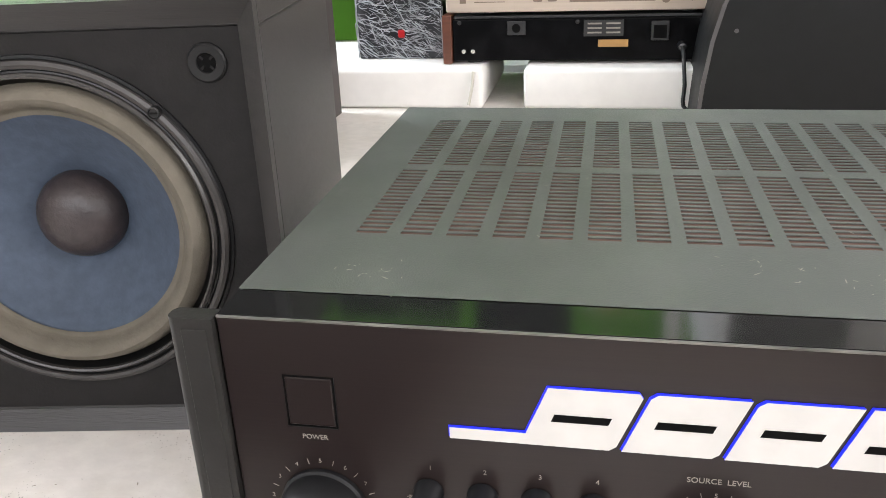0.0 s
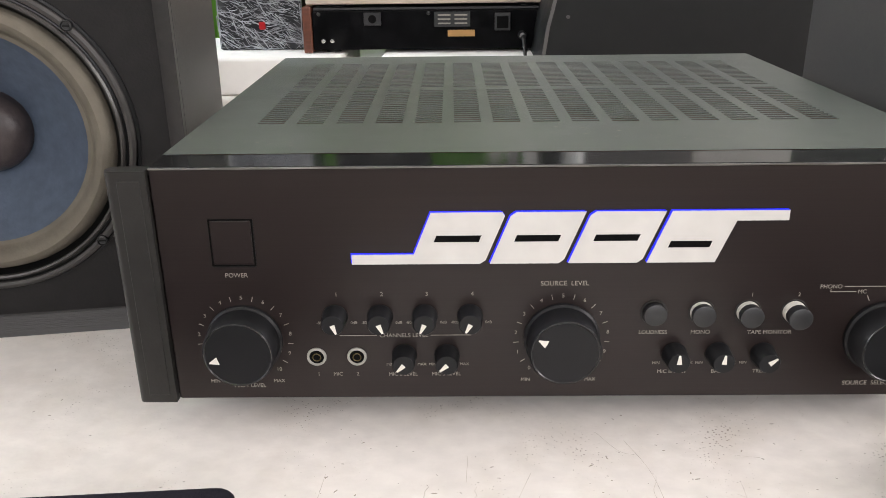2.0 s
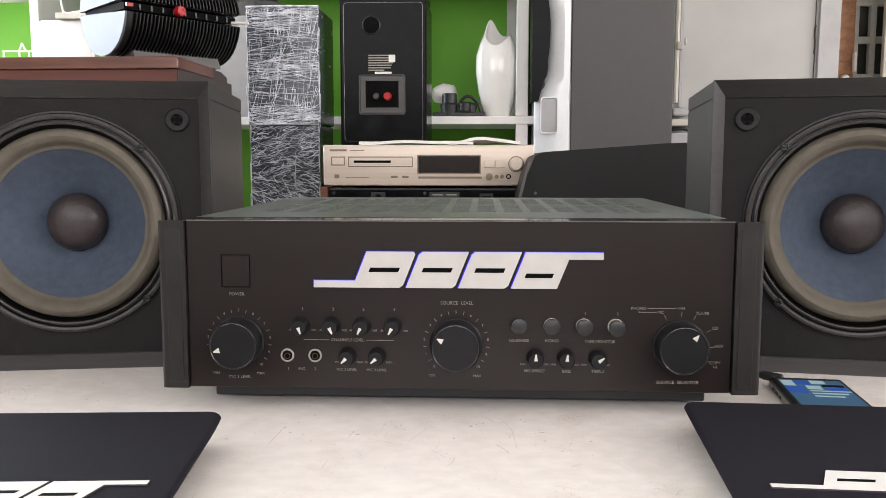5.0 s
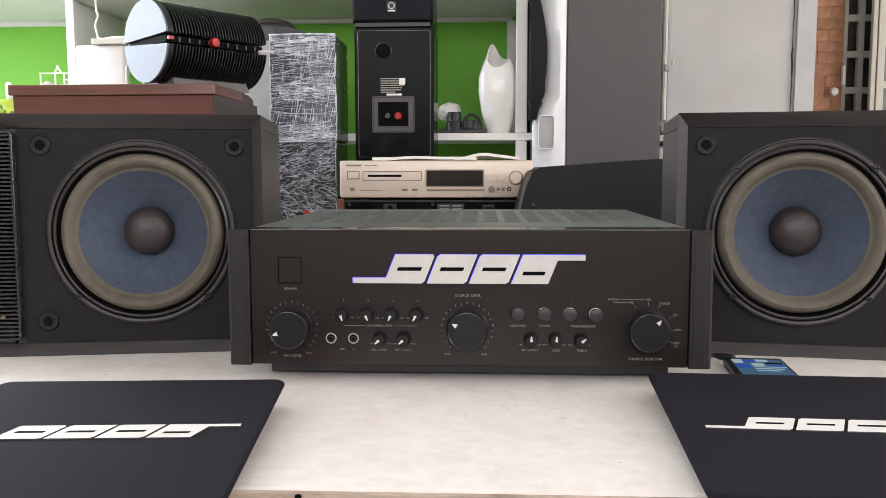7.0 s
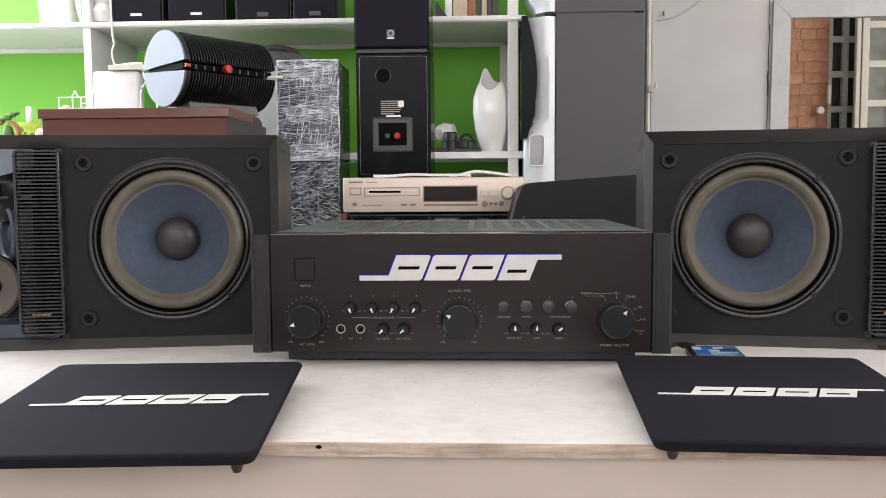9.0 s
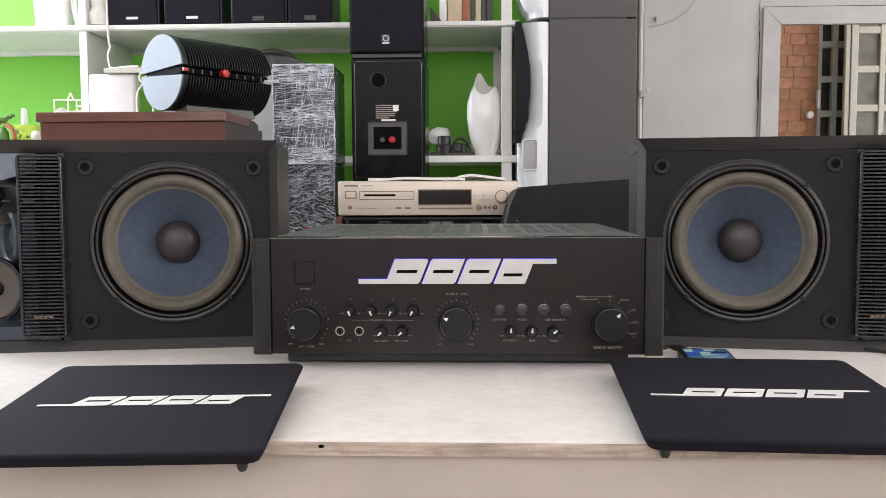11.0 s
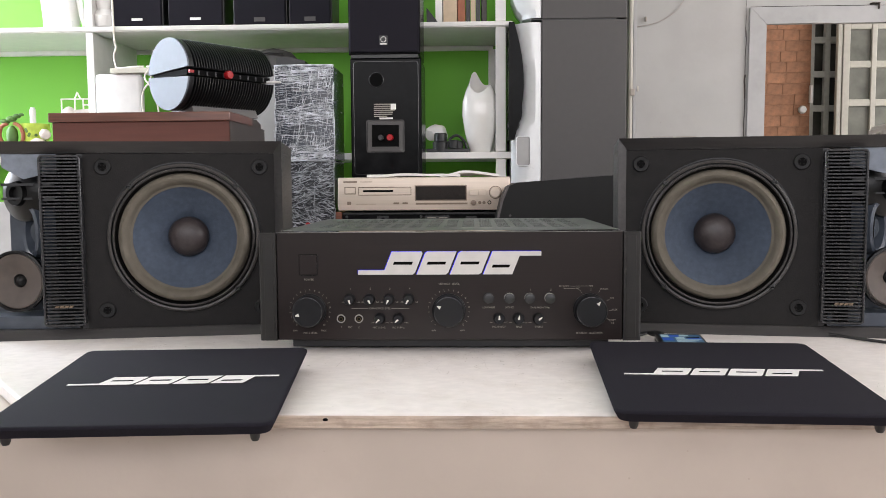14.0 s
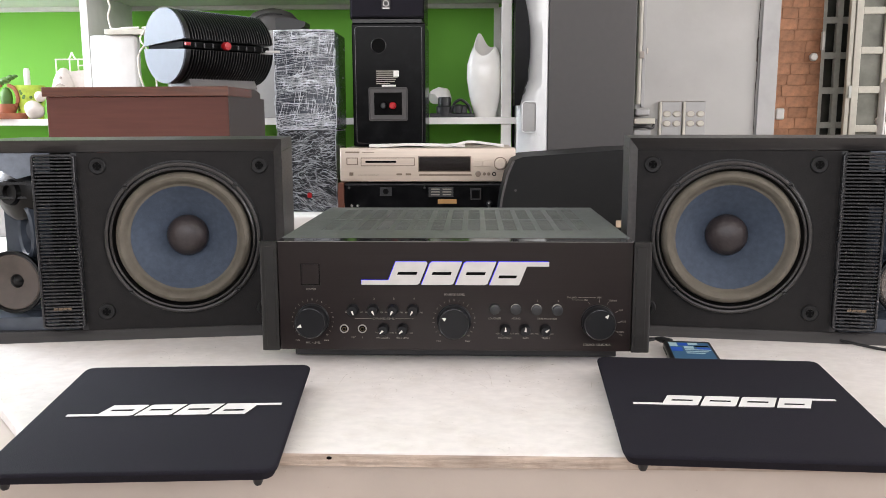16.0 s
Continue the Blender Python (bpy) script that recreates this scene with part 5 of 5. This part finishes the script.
part("edge_trim", own, M_GREY, cs, "grey rounded edge trim")
part("sticker", box(0.350, 0.369, 0.8975, 0.8996, 0.050, 0.066), M_TAN, cs, "pale square sticker")
part("corner_screw", lathe([(0, 0.001), (0.003, 0.0008), (0.003, 0)], 12, pose(0.119, 0.8995, 0.135, 90)), M_GREY, cs, smooth=True)

# wooden cabinet and the finned cylinder on it
wc = thing("wooden_cabinet", "red-brown veneered wooden cabinet with an overhanging lid", "cabinet")
part("body", box(-0.862, -0.481, 0.704, 0.99, TOP, 0.3455, 0.001, 1), [M_WOOD], wc)
part("side_veneer", box(-0.4808, -0.479, 0.703, 0.99, TOP, 0.3455), M_WOODSIDE, wc, "dark brown side")
part("lid", box(-0.868, -0.4785, 0.698, 0.88, 0.3460, 0.3655, 0.002), M_WOODLID, wc, "polished walnut lid")
part("rear_lid", prism([(0.881, 0.346), (0.985, 0.346), (0.985, 0.358), (0.95, 0.3655), (0.881, 0.3655)], 0.38, Matrix.Translation((-0.8665, 0, 0)) @ pose(0, 0, 0, 90, 0, 90)), M_WOODSIDE, wc)
hs = thing("finned_cylinder", "black finned cylinder with a split silver end disc", "audio unit", pose(-0.628, 0.765, 0.4525, 0, 0, 52))
# its axis runs along local x
part("cradle", prism([(-0.045, -0.087), (0.05, -0.087), (0.04, -0.066), (-0.035, -0.066)], 0.17, pose(0.03, 0, 0) @ pose(0, 0, 0, 90, 0, 90)), M_CRADLE, hs, "grey cradle foot")
part("white_plug", tube([(0.205, -0.055, -0.004), (0.232, -0.090, -0.004)], 0.0030), M_SHELF, hs, "white plug at the rear end", smooth=True)
for up in (1, -1):
    a0, a1 = (2, 172) if up > 0 else (188, 358)
    pts = [(0.078 * math.cos(radians(a)), 0.078 * math.sin(radians(a))) for a in np.linspace(a0, a1, 28)]
    part("end_disc", prism(pts, 0.004, Matrix.Translation((-0.004, 0, 0)) @ pose(0, 0, 0, 90, 0, 90)), M_DISC, hs, "half of the silver end disc")
    core = [(0.90 * x, 0.90 * y) for x, y in pts]
    part("core", prism(core, 0.224, Matrix.Translation((0.0005, 0, 0)) @ pose(0, 0, 0, 90, 0, 90)), M_FIN, hs)
    rim = part("rim", prism([(1.005 * x, 1.005 * y) for x, y in pts], 0.010, Matrix.Translation((0.0005, 0, 0)) @ pose(0, 0, 0, 90, 0, 90)), M_FIN, hs)
    fin = None
    for k in range(31):
        if fin is None:
            fin = part("fin", prism(pts, 0.0022, pose(0, 0, 0, 90, 0, 90)), M_FIN, hs)
        else:
            f2 = fin.copy()
            scene.collection.objects.link(f2)
            fin = f2
        fin.location.x = 0.0165 + k * 0.0068
part("seam_band", box(0.0005, 0.220, -0.066, 0.066, -0.006, 0.006), M_HOLE, hs)
for k in range(9):
    part("seam_post", box(0.026 + k * 0.0215, 0.030 + k * 0.0215, -0.0690, -0.0662, -0.005, 0.005, 0.0006, 1), M_FIN, hs)
part("red_inlay", box(0.001, 0.012, -0.0755, -0.0700, -0.0025, 0.0035), M_RED, hs)
part("red_knob", lathe([(0, 0.014), (0.008, 0.013), (0.0095, 0.008), (0.0085, 0), (0, 0)], 24, pose(0.095, -0.0755, 0.0, 90)), M_RED, hs, "round red knob", smooth=True)

# white speaker box and cables behind the cylinder
solid("white_box", box(-1.060, -0.925, 1.345, 1.378, TOP, 0.534, 0.010, 4), M_CARTON, "slim tall white panel box standing on the counter", "box", smooth=True)
solid("small_board", box(-1.010, -0.885, 1.335, 1.378, 0.5345, 0.549, 0.002), M_CREAM, "small pale board lying across the white box", "board")
solid("power_cable", tube(curve_points([(-1.012, 1.372, 0.80), (-1.009, 1.372, 0.64), (-1.004, 1.372, 0.615), (-1.012, 1.372, 0.59), (-1.009, 1.372, 0.568), (-0.998, 1.365, 0.552), (-0.95, 1.350, 0.5535), (-0.915, 1.345, 0.553)]), 0.0030), M_CABLE, "white cord hanging wavily from the shelf", "cable", smooth=True, group="white cords")
solid("power_cable", tube(curve_points([(-0.905, 1.345, 0.5535), (-0.882, 1.33, 0.548), (-0.893, 1.33, 0.51), (-0.915, 1.335, 0.48), (-0.918, 1.335, 0.44), (-0.910, 1.335, 0.40), (-0.890, 1.33, 0.34), (-0.886, 1.33, 0.15), (-0.89, 1.325, 0.0)]), 0.0026), M_CABLE, "white cord looping down beside the white box", "cable", smooth=True, group="white cords")
solid("power_cable", tube(curve_points([(-0.892, 1.34, 0.5525), (-0.905, 1.325, 0.52), (-0.885, 1.32, 0.49), (-0.868, 1.32, 0.44), (-0.862, 1.32, 0.34), (-0.864, 1.318, 0.15), (-0.866, 1.315, 0.0)]), 0.0024), M_CABLE, "white cord looping down beside the white box", "cable", smooth=True, group="white cords")

solid("white_carton", box(-1.245, -1.075, 1.10, 1.26, TOP, 0.17, 0.004), M_FRAMEW, "low white carton standing on the counter", "carton")

# ---- shelf unit ----
sh = thing("shelf_unit", "white painted open shelf unit against the green wall", "shelf", kind="structure")
part("upper_board", box(-2.2, 0.148, 1.38, 1.715, 0.659, 0.675, 0.001, 1), M_SHELF, sh)
part("lower_board", box(-2.2, 0.148, 1.38, 1.715, 0.283, 0.302, 0.001, 1), M_SHELF, sh)
part("base_board", box(-2.2, 0.148, 1.38, 1.715, -0.02, 0.0, 0.001, 1), M_SHELF, sh)
for x0, x1 in ((-1.098, -1.076), (0.100, 0.1285), (-2.2, -2.18)):
    for z0, z1 in ((FLOOR_Z, -0.0205), (0.0005, 0.2825), (0.3025, 0.6585), (0.6755, 1.25)):
        part("upright", box(x0, x1, 1.382, 1.415 if x0 > 0 else 1.70, z0, z1, 0.001, 1), M_SHELF, sh)
part("shelf_lip", box(-2.2, 0.148, 1.3755, 1.3795, 0.662, 0.6735, 0.0008, 1), M_SHELF, sh)
part("rear_rail", box(-2.2, 0.10, 1.70, 1.7195, 0.645, 0.6585, 0.001, 1), M_SHELF, sh)
part("rear_upright", box(0.085, 0.110, 1.685, 1.7195, 0.3025, 0.6445, 0.001, 1), M_SHELF, sh)
part("top_board", box(-2.2, 0.148, 1.38, 1.715, 1.251, 1.27, 0.001, 1), M_SHELF, sh)

# small speakers on the upper shelf
def small_speaker(x0, x1, y, z1, dark_badge, label):
    ob = thing("small_speaker", label, "speaker", group="small black speakers on the shelf")
    part("cabinet", box(x0, x1, y + 0.008, y + 0.14, 0.6755, z1, 0.003), M_BLACK, ob)
    part("front_cloth", box(x0 + 0.004, x1 - 0.004, y, y + 0.0078, 0.680, z1 - 0.004, 0.003), M_CLOTH, ob)
    c = (x0 + x1) / 2
    part("badge", box(c - 0.016, c + 0.016, y - 0.002, y - 0.0003, 0.694 if not dark_badge else 0.687, 0.701 if not dark_badge else 0.699), M_GREY if dark_badge else M_PAPER, ob)
for x0, x1, db in ((-1.026, -0.875, 0), (-0.861, -0.694, 0), (-0.668, -0.508, 1), (-0.504, -0.376, 1)):
    small_speaker(x0, x1, 1.40, 0.92, db, "small black speaker with a grey badge" if db else "small black speaker with a white badge")

# the vase
vs = bmesh.new()
n, rows = 48, []
prof = [(0.0, 0.030), (0.02, 0.036), (0.06, 0.046), (0.11, 0.0535), (0.15, 0.0525), (0.18, 0.046), (0.20, 0.036)]
for inner in (0, 1):
    for h, r in (prof if not inner else prof[::-1][:4]):
        ring = []
        for k in range(n):
            a = 2 * math.pi * k / n
            rr = r - (0.003 if inner else 0)
            up = (h - 0.15) / 0.05 if h > 0.15 else 0
            ring.append(vs.verts.new((rr * math.cos(a) * (1 - 0.1 * up), 0.6 * rr * math.sin(a), h + up * (0.040 * max(0, math.cos(a - 2.15)) ** 5 - 0.026 * max(0, math.cos(a + 1.75)) ** 2))))
        rows.append(ring)
for p, q in zip(rows, rows[1:]):
    for k in range(n):
        vs.faces.new((p[k], p[(k + 1) % n], q[(k + 1) % n], q[k]))
vs.faces.new(rows[0])
vs.faces.new(rows[-1])
solid("vase", vs, M_CERAMIC, "white glazed ceramic vase with a slanted pointed mouth", "vase", m=pose(0.055, 1.44, 0.3022), smooth=True)

# clutter by the vase
cm = thing("camera_bag_clutter", "black lens and small dark box on the shelf", "clutter", pose(-0.075, 1.43, 0.3022))
part("lens", lathe([(0, 0), (0.022, 0), (0.024, 0.03), (0.019, 0.034), (0.019, 0.055), (0, 0.055)], 24, pose(0.012, 0, 0)), M_BLACK, cm, smooth=True)
part("flap", box(0.045, 0.075, -0.01, 0.03, 0, 0.045, 0.006, m=pose(0, 0, 0, 0, 8, 0)), M_BLACK, cm)
part("tray", box(-0.03, 0.10, -0.02, 0.03, 0, 0.012, 0.003), M_BLACK, cm)
part("strap", tube(curve_points([(0.030, -0.015, 0.012), (0.040, -0.02, 0.038), (0.060, -0.018, 0.050), (0.082, -0.012, 0.034), (0.090, -0.01, 0.012)]), 0.004), M_BLACK, cm, smooth=True)
part("lens", lathe([(0, 0), (0.014, 0), (0.015, 0.02), (0.012, 0.024), (0, 0.024)], 20, pose(0.050, -0.012, 0.013)), M_BLKCABLE, cm, smooth=True)
part("lens_cap", lathe([(0, 0.003), (0.017, 0.003), (0.018, 0)], 20, pose(0.012, 0, 0.055)), M_PEG, cm)
bag = bmesh.new()
bmesh.ops.create_icosphere(bag, subdivisions=3, radius=0.035)
for v in bag.verts:
    v.co *= 1 + 0.25 * noise.noise(v.co * 40)
    v.co.z = max(v.co.z * 0.8, -0.02)
solid("plastic_bag", bag, M_SHELF, "crumpled white plastic bag on the shelf", "bag", m=pose(-0.075, 1.50, 0.362), smooth=True)

# ---- tall silver and grey unit ----
fu = thing("tall_speaker", "tall grey-sided speaker with a sculpted silver-white front", "speaker")
part("side_panel", box(0.229, 0.468, 1.35, 1.48, FLOOR_Z, 0.6705, 0.002), M_GREY, fu, "plain grey side")
part("side_panel", box(0.229, 0.468, 1.35, 1.48, 0.6735, 1.30, 0.002), M_GREY, fu, "plain grey side")
def silver(z0, z1, levels, edges):
    """A moulded front: its edge steps in and out with height, and its face rounds off towards it."""
    bm = bmesh.new()
    rows_ = []
    for z in np.linspace(z0, z1, 90):
        x = float(np.interp(z, levels, edges))
        ring = []
        for q in (0.0, 0.04, 0.12, 0.25, 0.45, 0.7, 0.93, 1.0):
            y = 1.350 + 0.030 * (1 - q) ** 3 + (0.006 if q == 1.0 else 0) - 0.006 * math.exp(-((q - 0.62) / 0.2) ** 2)
            ring.append(bm.verts.new((x + q * (0.2285 - x), y, z)))
        ring.append(bm.verts.new((0.2285, 1.478, z)))
        ring.append(bm.verts.new((x, 1.478, z)))
        rows_.append(ring)
    for a, b in zip(rows_, rows_[1:]):
        for k in range(len(a)):
            bm.faces.new((a[k], a[(k + 1) % len(a)], b[(k + 1) % len(a)], b[k]))
    bm.faces.new(rows_[0])
    bm.faces.new(rows_[-1])
    return bm


part("front_moulding", silver(FLOOR_Z, 0.664, (0.345, 0.362, 0.395, 0.53, 0.55, 0.572, 0.65, 0.664), (0.143, 0.148, 0.1715, 0.1725, 0.166, 0.160, 0.158, 0.150)), M_SILVER, fu, "sculpted silver-white front", smooth=True)
part("front_moulding", silver(0.676, 1.30, (0.676, 0.690, 0.705, 0.74, 0.84, 0.92), (0.176, 0.174, 0.160, 0.146, 0.142, 0.168)), M_SILVER, fu, "sculpted silver-white front", smooth=True)
bow = [(0.146 + 0.032 * math.cos((z - 0.50) / 0.17 * 1.45), z) for z in np.linspace(0.335, 0.665, 24)]
part("bowed_grille", prism([(0.136, 0.335)] + bow + [(0.136, 0.665)], 0.11, pose(0, 1.455, 0) @ FACE), M_BLACKBOX, fu, "dark bowed front grille", smooth=True)
# the recess's shade is put into a greyer plate on the face
hr = part("handle_recess", box(0.158, 0.196, 1.3455, 1.3490, 0.262, 0.342, 0.0015, 3), M_FRAMEW, fu, "hand recess drawn as a plate in shaded grey", smooth=True)
part("recess_edge", rounded_ring(0.1555, 0.1985, 0.2585, 0.3455, 0.010, 0.0030, 1.3425, 1.3490), M_SILVER, hr, "shaded recess edge", smooth=True)
# thin dark cord following the moulding's stepped edge
part("edge_outline", tube(curve_points([(0.1515, 1.372, 0.664), (0.1565, 1.374, 0.60), (0.1590, 1.374, 0.565), (0.1700, 1.372, 0.53), (0.1705, 1.372, 0.46), (0.1700, 1.372, 0.40), (0.1450, 1.374, 0.355)]), 0.0028, 6), M_BLACK, fu, "dark outline along the moulding", smooth=True)
# added dark panel, only there to cover the green wall beside the moulding
part("rear_blanking_panel", box(0.135, 0.2285, 1.480, 1.498, FLOOR_Z, 0.664), M_BLACKBOX, fu)
part("cap_knob", lathe([(0, 0.01), (0.016, 0.01), (0.018, 0), (0, 0)], 24, pose(0.150, 1.37, 0.378, 90)), M_BLACK, fu, smooth=True)
part("seam", box(0.2, 0.44, 1.352, 1.47, 0.6706, 0.6734), M_BLACK, fu)

# ---- things at the left of the shelf ----
pl = thing("lime_pot", "pierced lime green pot on the lower shelf", "pot", pose(-1.300, 1.455, 0.3022))
part("pot", lathe([(0, 0), (0.034, 0), (0.042, 0.098), (0.039, 0.098), (0.033, 0.01), (0, 0.01)], 28), M_POT, pl, smooth=True)
rp = random.Random(2)
for k in range(26):
    a, z = rp.uniform(0, 360), rp.uniform(0.015, 0.08)
    part("pot_hole", lathe([(0.0045, 0.0), (0, 0.0006)], 10, pose(0, 0, z, 0, 0, a) @ pose(0.0345 + z * 0.088, 0, 0, 0, 90, 0)), M_PLANT, pl)
solid("white_tube", lathe([(0, 0), (0.008, 0), (0.009, 0.13), (0.006, 0.138), (0, 0.138)], 16), M_SHELF, "slim white tube standing in the lime pot", "tube", m=pose(-1.305, 1.455, 0.3125), smooth=True)
tp = thing("terracotta_bowl", "terracotta handled bowl holding a small cactus", "plant pot", pose(-1.352, 1.42, 0.3022))
part("saucer", lathe([(0, 0), (0.058, 0), (0.062, 0.016), (0.056, 0.017), (0, 0.012)], 32), M_TERRA, tp, smooth=True)
part("bowl", lathe([(0, 0.0142), (0.020, 0.0142), (0.027, 0.030), (0.026, 0.044), (0.021, 0.044), (0.020, 0.030), (0, 0.022)], 28), M_TERRA, tp, smooth=True)
for sx in (-1, 1):
    part("bowl_handle", tube(curve_points([(sx * 0.024, 0, 0.030), (sx * 0.036, -0.004, 0.060), (sx * 0.028, -0.006, 0.088), (sx * 0.010, -0.006, 0.098)]), 0.0058), M_TERRA, tp, smooth=True)
part("cactus", lathe([(0, 0.03), (0.013, 0.035), (0.017, 0.058), (0.015, 0.078), (0.007, 0.090), (0, 0.092)], 20), M_PLANT, tp, smooth=True)
for k, (x, z, r) in enumerate(((-0.020, 0.104, 0.014), (0.000, 0.112, 0.016), (0.016, 0.120, 0.012), (0.030, 0.124, 0.008))):
    own = bmesh.new()
    bmesh.ops.create_icosphere(own, subdivisions=2, radius=r)
    for v in own.verts:
        v.co *= 1 + 0.2 * noise.noise(v.co * 60 + Vector((k, 0, 0)))
        v.co.z *= 0.6
    own.transform(Matrix.Translation((x, 0, z)))
    part("leaf", own, M_PLANT, tp, smooth=True)
for x, z, r, lab in ((-1.262, 0.3285, 0.027, "white rounded ceramic ornament on the shelf"), (-1.243, 0.366, 0.016, "small white ornament perched on another")):
    own = bmesh.new()
    bmesh.ops.create_icosphere(own, subdivisions=3, radius=r)
    for v in own.verts:
        v.co *= 1 + 0.22 * noise.noise(v.co * 34)
    solid("ceramic_ornament", own, M_BISQUE, lab, "ornament", m=pose(x, 1.40, z), smooth=True)
fish = thing("ceramic_fish", "white ceramic fish ornament with raised tail", "ornament", pose(-1.180, 1.43, 0.3022))
own = bmesh.new()
bmesh.ops.create_icosphere(own, subdivisions=3, radius=0.04)
for v in own.verts:
    v.co = Vector((v.co.x * (0.95 - 2.5 * v.co.z), v.co.y * 0.7, v.co.z * 1.85 + 0.074))
part("body", own, M_BISQUE, fish, smooth=True)
part("fin", prism([(0.005, 0.135), (0.085, 0.142), (0.060, 0.085), (0.03, 0.07)], 0.008, FACE, bevel=0.003), M_BISQUE, fish)
part("eye", lathe([(0.0045, 0), (0.004, 0.002), (0, 0.003)], 12, pose(0.0, -0.024, 0.118, 90)), M_SCUFFSHADE, fish)
part("mouth", tube(curve_points([(-0.014, -0.029, 0.094), (0.0, -0.031, 0.100), (0.014, -0.029, 0.094)]), 0.0022, 6), M_SCUFFSHADE, fish)
rk = thing("wire_rack", "pale wire rack standing on the shelf", "rack", pose(-1.232, 1.49, 0.3022))
for x in (0.0, 0.042, 0.068, 0.090, 0.112):
    part("wire", tube([(x, 0, 0 if x in (0.0, 0.112) else 0.14), (x, 0, 0.176)], 0.0024, 6), M_CABLE, rk)
for z, x0 in ((0.176, -0.002), (0.158, 0.066)):
    part("wire", tube([(x0, 0, z), (0.114, 0, z)], 0.0024, 6), M_CABLE, rk)
part("wire", tube([(-0.002, 0, 0.02), (0.114, 0, 0.02)], 0.0024, 6), M_CABLE, rk)
part("hook_loop", tube(curve_points([(0.040, 0, 0.176), (0.046, 0, 0.186), (0.050, 0, 0.196), (0.055, 0, 0.186), (0.061, 0, 0.176)]), 0.0024, 6), M_CABLE, rk)
# upper shelf, left
solid("white_planter", lathe([(0, 0), (0.050, 0), (0.062, 0.16), (0.056, 0.16), (0.046, 0.01), (0, 0.01)], 32), M_CERAMIC, "white planter on the upper shelf", "planter", m=pose(-1.205, 1.46, 0.6752), smooth=True)
solid("booklet_stack", box(-1.225, -1.14, 1.385, 1.40, 0.6752, 0.694, 0.002), M_PAPER, "flat stack of white leaflets", "leaflets")
orn = thing("white_ornament", "white branching coral-like ornament on the shelf", "ornament", pose(-1.125, 1.44, 0.6752))
for k in range(7):
    a = k * 0.9
    part("branch", tube(curve_points([(0.0, 0, 0.0), (0.012 * math.cos(a), 0.01 * math.sin(a), 0.05), (0.024 * math.cos(a), 0.02 * math.sin(a), 0.09 + 0.01 * k)]), 0.005), M_SHELF, orn, smooth=True)
solid("pale_figurine", lathe([(0, 0), (0.028, 0.005), (0.034, 0.035), (0.022, 0.055), (0.026, 0.08), (0, 0.1)], 24), M_SHELF, "pale rounded figurine on the upper shelf", "ornament", m=pose(-1.053, 1.42, 0.6752), smooth=True)
# upper shelf, right: cards and books
for x0, x1, z1, mm, lab in ((-0.075, -0.055, 0.85, M_PAPER, "white folder standing on the shelf"), (-0.052, -0.012, 0.86, M_TAN, "tan card folder standing on the shelf"), (-0.010, 0.012, 0.84, M_TERRA, "reddish brown book on the shelf"), (0.014, 0.026, 0.83, M_BLACK, "black book on the shelf"), (0.028, 0.042, 0.85, M_TAN, "tan book on the shelf"), (0.044, 0.056, 0.82, M_BLACK, "dark book on the shelf"), (0.060, 0.075, 0.84, M_WOODSIDE, "brown book on the shelf")):
    solid("book", box(x0, x1, 1.42, 1.55, 0.6752, z1, 0.001, 1), mm, lab, "book", group="books on the upper shelf")
solid("dark_wedge", prism([(-0.10, 0.6752), (-0.065, 0.6752), (-0.10, 0.72)], 0.08, pose(0, 1.48, 0) @ FACE), M_BLACK, "dark wedge-shaped stand on the shelf", "stand")
# pale carton on the lower shelf, a moulded grey case on top of it
solid("pale_carton", box(-0.70, -0.450, 1.392, 1.50, 0.3022, 0.548, 0.003), M_FRAMEW, "pale grey carton standing on the lower shelf", "carton")
hc = thing("moulded_case", "dark grey rounded case with a flat lip, lying on a carton", "case", pose(-0.562, 1.45, 0.548))
part("shell", lathe([(0, 0.070), (0.030, 0.064), (0.056, 0.055), (0.074, 0.036), (0.080, 0.014), (0.078, 0.0), (0, 0.0)], 40, None, None, (1.0, 0.6, 1)), M_GREY, hc, smooth=True)
part("lip", prism([(0.02, 0.036), (0.060, 0.036), (0.106, 0.024), (0.104, 0.012), (0.084, 0.002), (0.02, 0.002)], 0.07, pose(0, 0.02, 0) @ FACE, bevel=0.003), M_BLACK, hc, "black flat lip")
part("rib", tube(curve_points([(-0.05, -0.044, 0.030), (-0.01, -0.043, 0.048), (0.04, -0.040, 0.046)]), 0.0022, 6), M_BLACK, hc, smooth=True)

# ---- the bricks of the pier ----
rb = random.Random(11)
sizes = (0.105, 0.125, 0.185, 0.205)
shared = {}
for row in range(26):
    z = -0.202 + row * 0.0712
    x = 1.70 - rb.choice((0.0, 0.05, 0.09))
    while x < 2.28:
        w = rb.choice(sizes)
        if x + w > 2.295 - 0.06:
            w = 2.299 - x
        key = round(w, 3)
        if x >= 1.699:
            if key not in shared:
                ob = part("brick", box(0, w - 0.003, -0.0025, 0.004, 0.0015, 0.0697, 0.001, 1), M_BRICK, pier)
                shared[key] = ob.data
            else:
                ob = new("brick", shared[key])
                ob.parent = pier
            ob.location = (x, 4.648 + rb.uniform(-0.0015, 0.0015), z)
        x += w
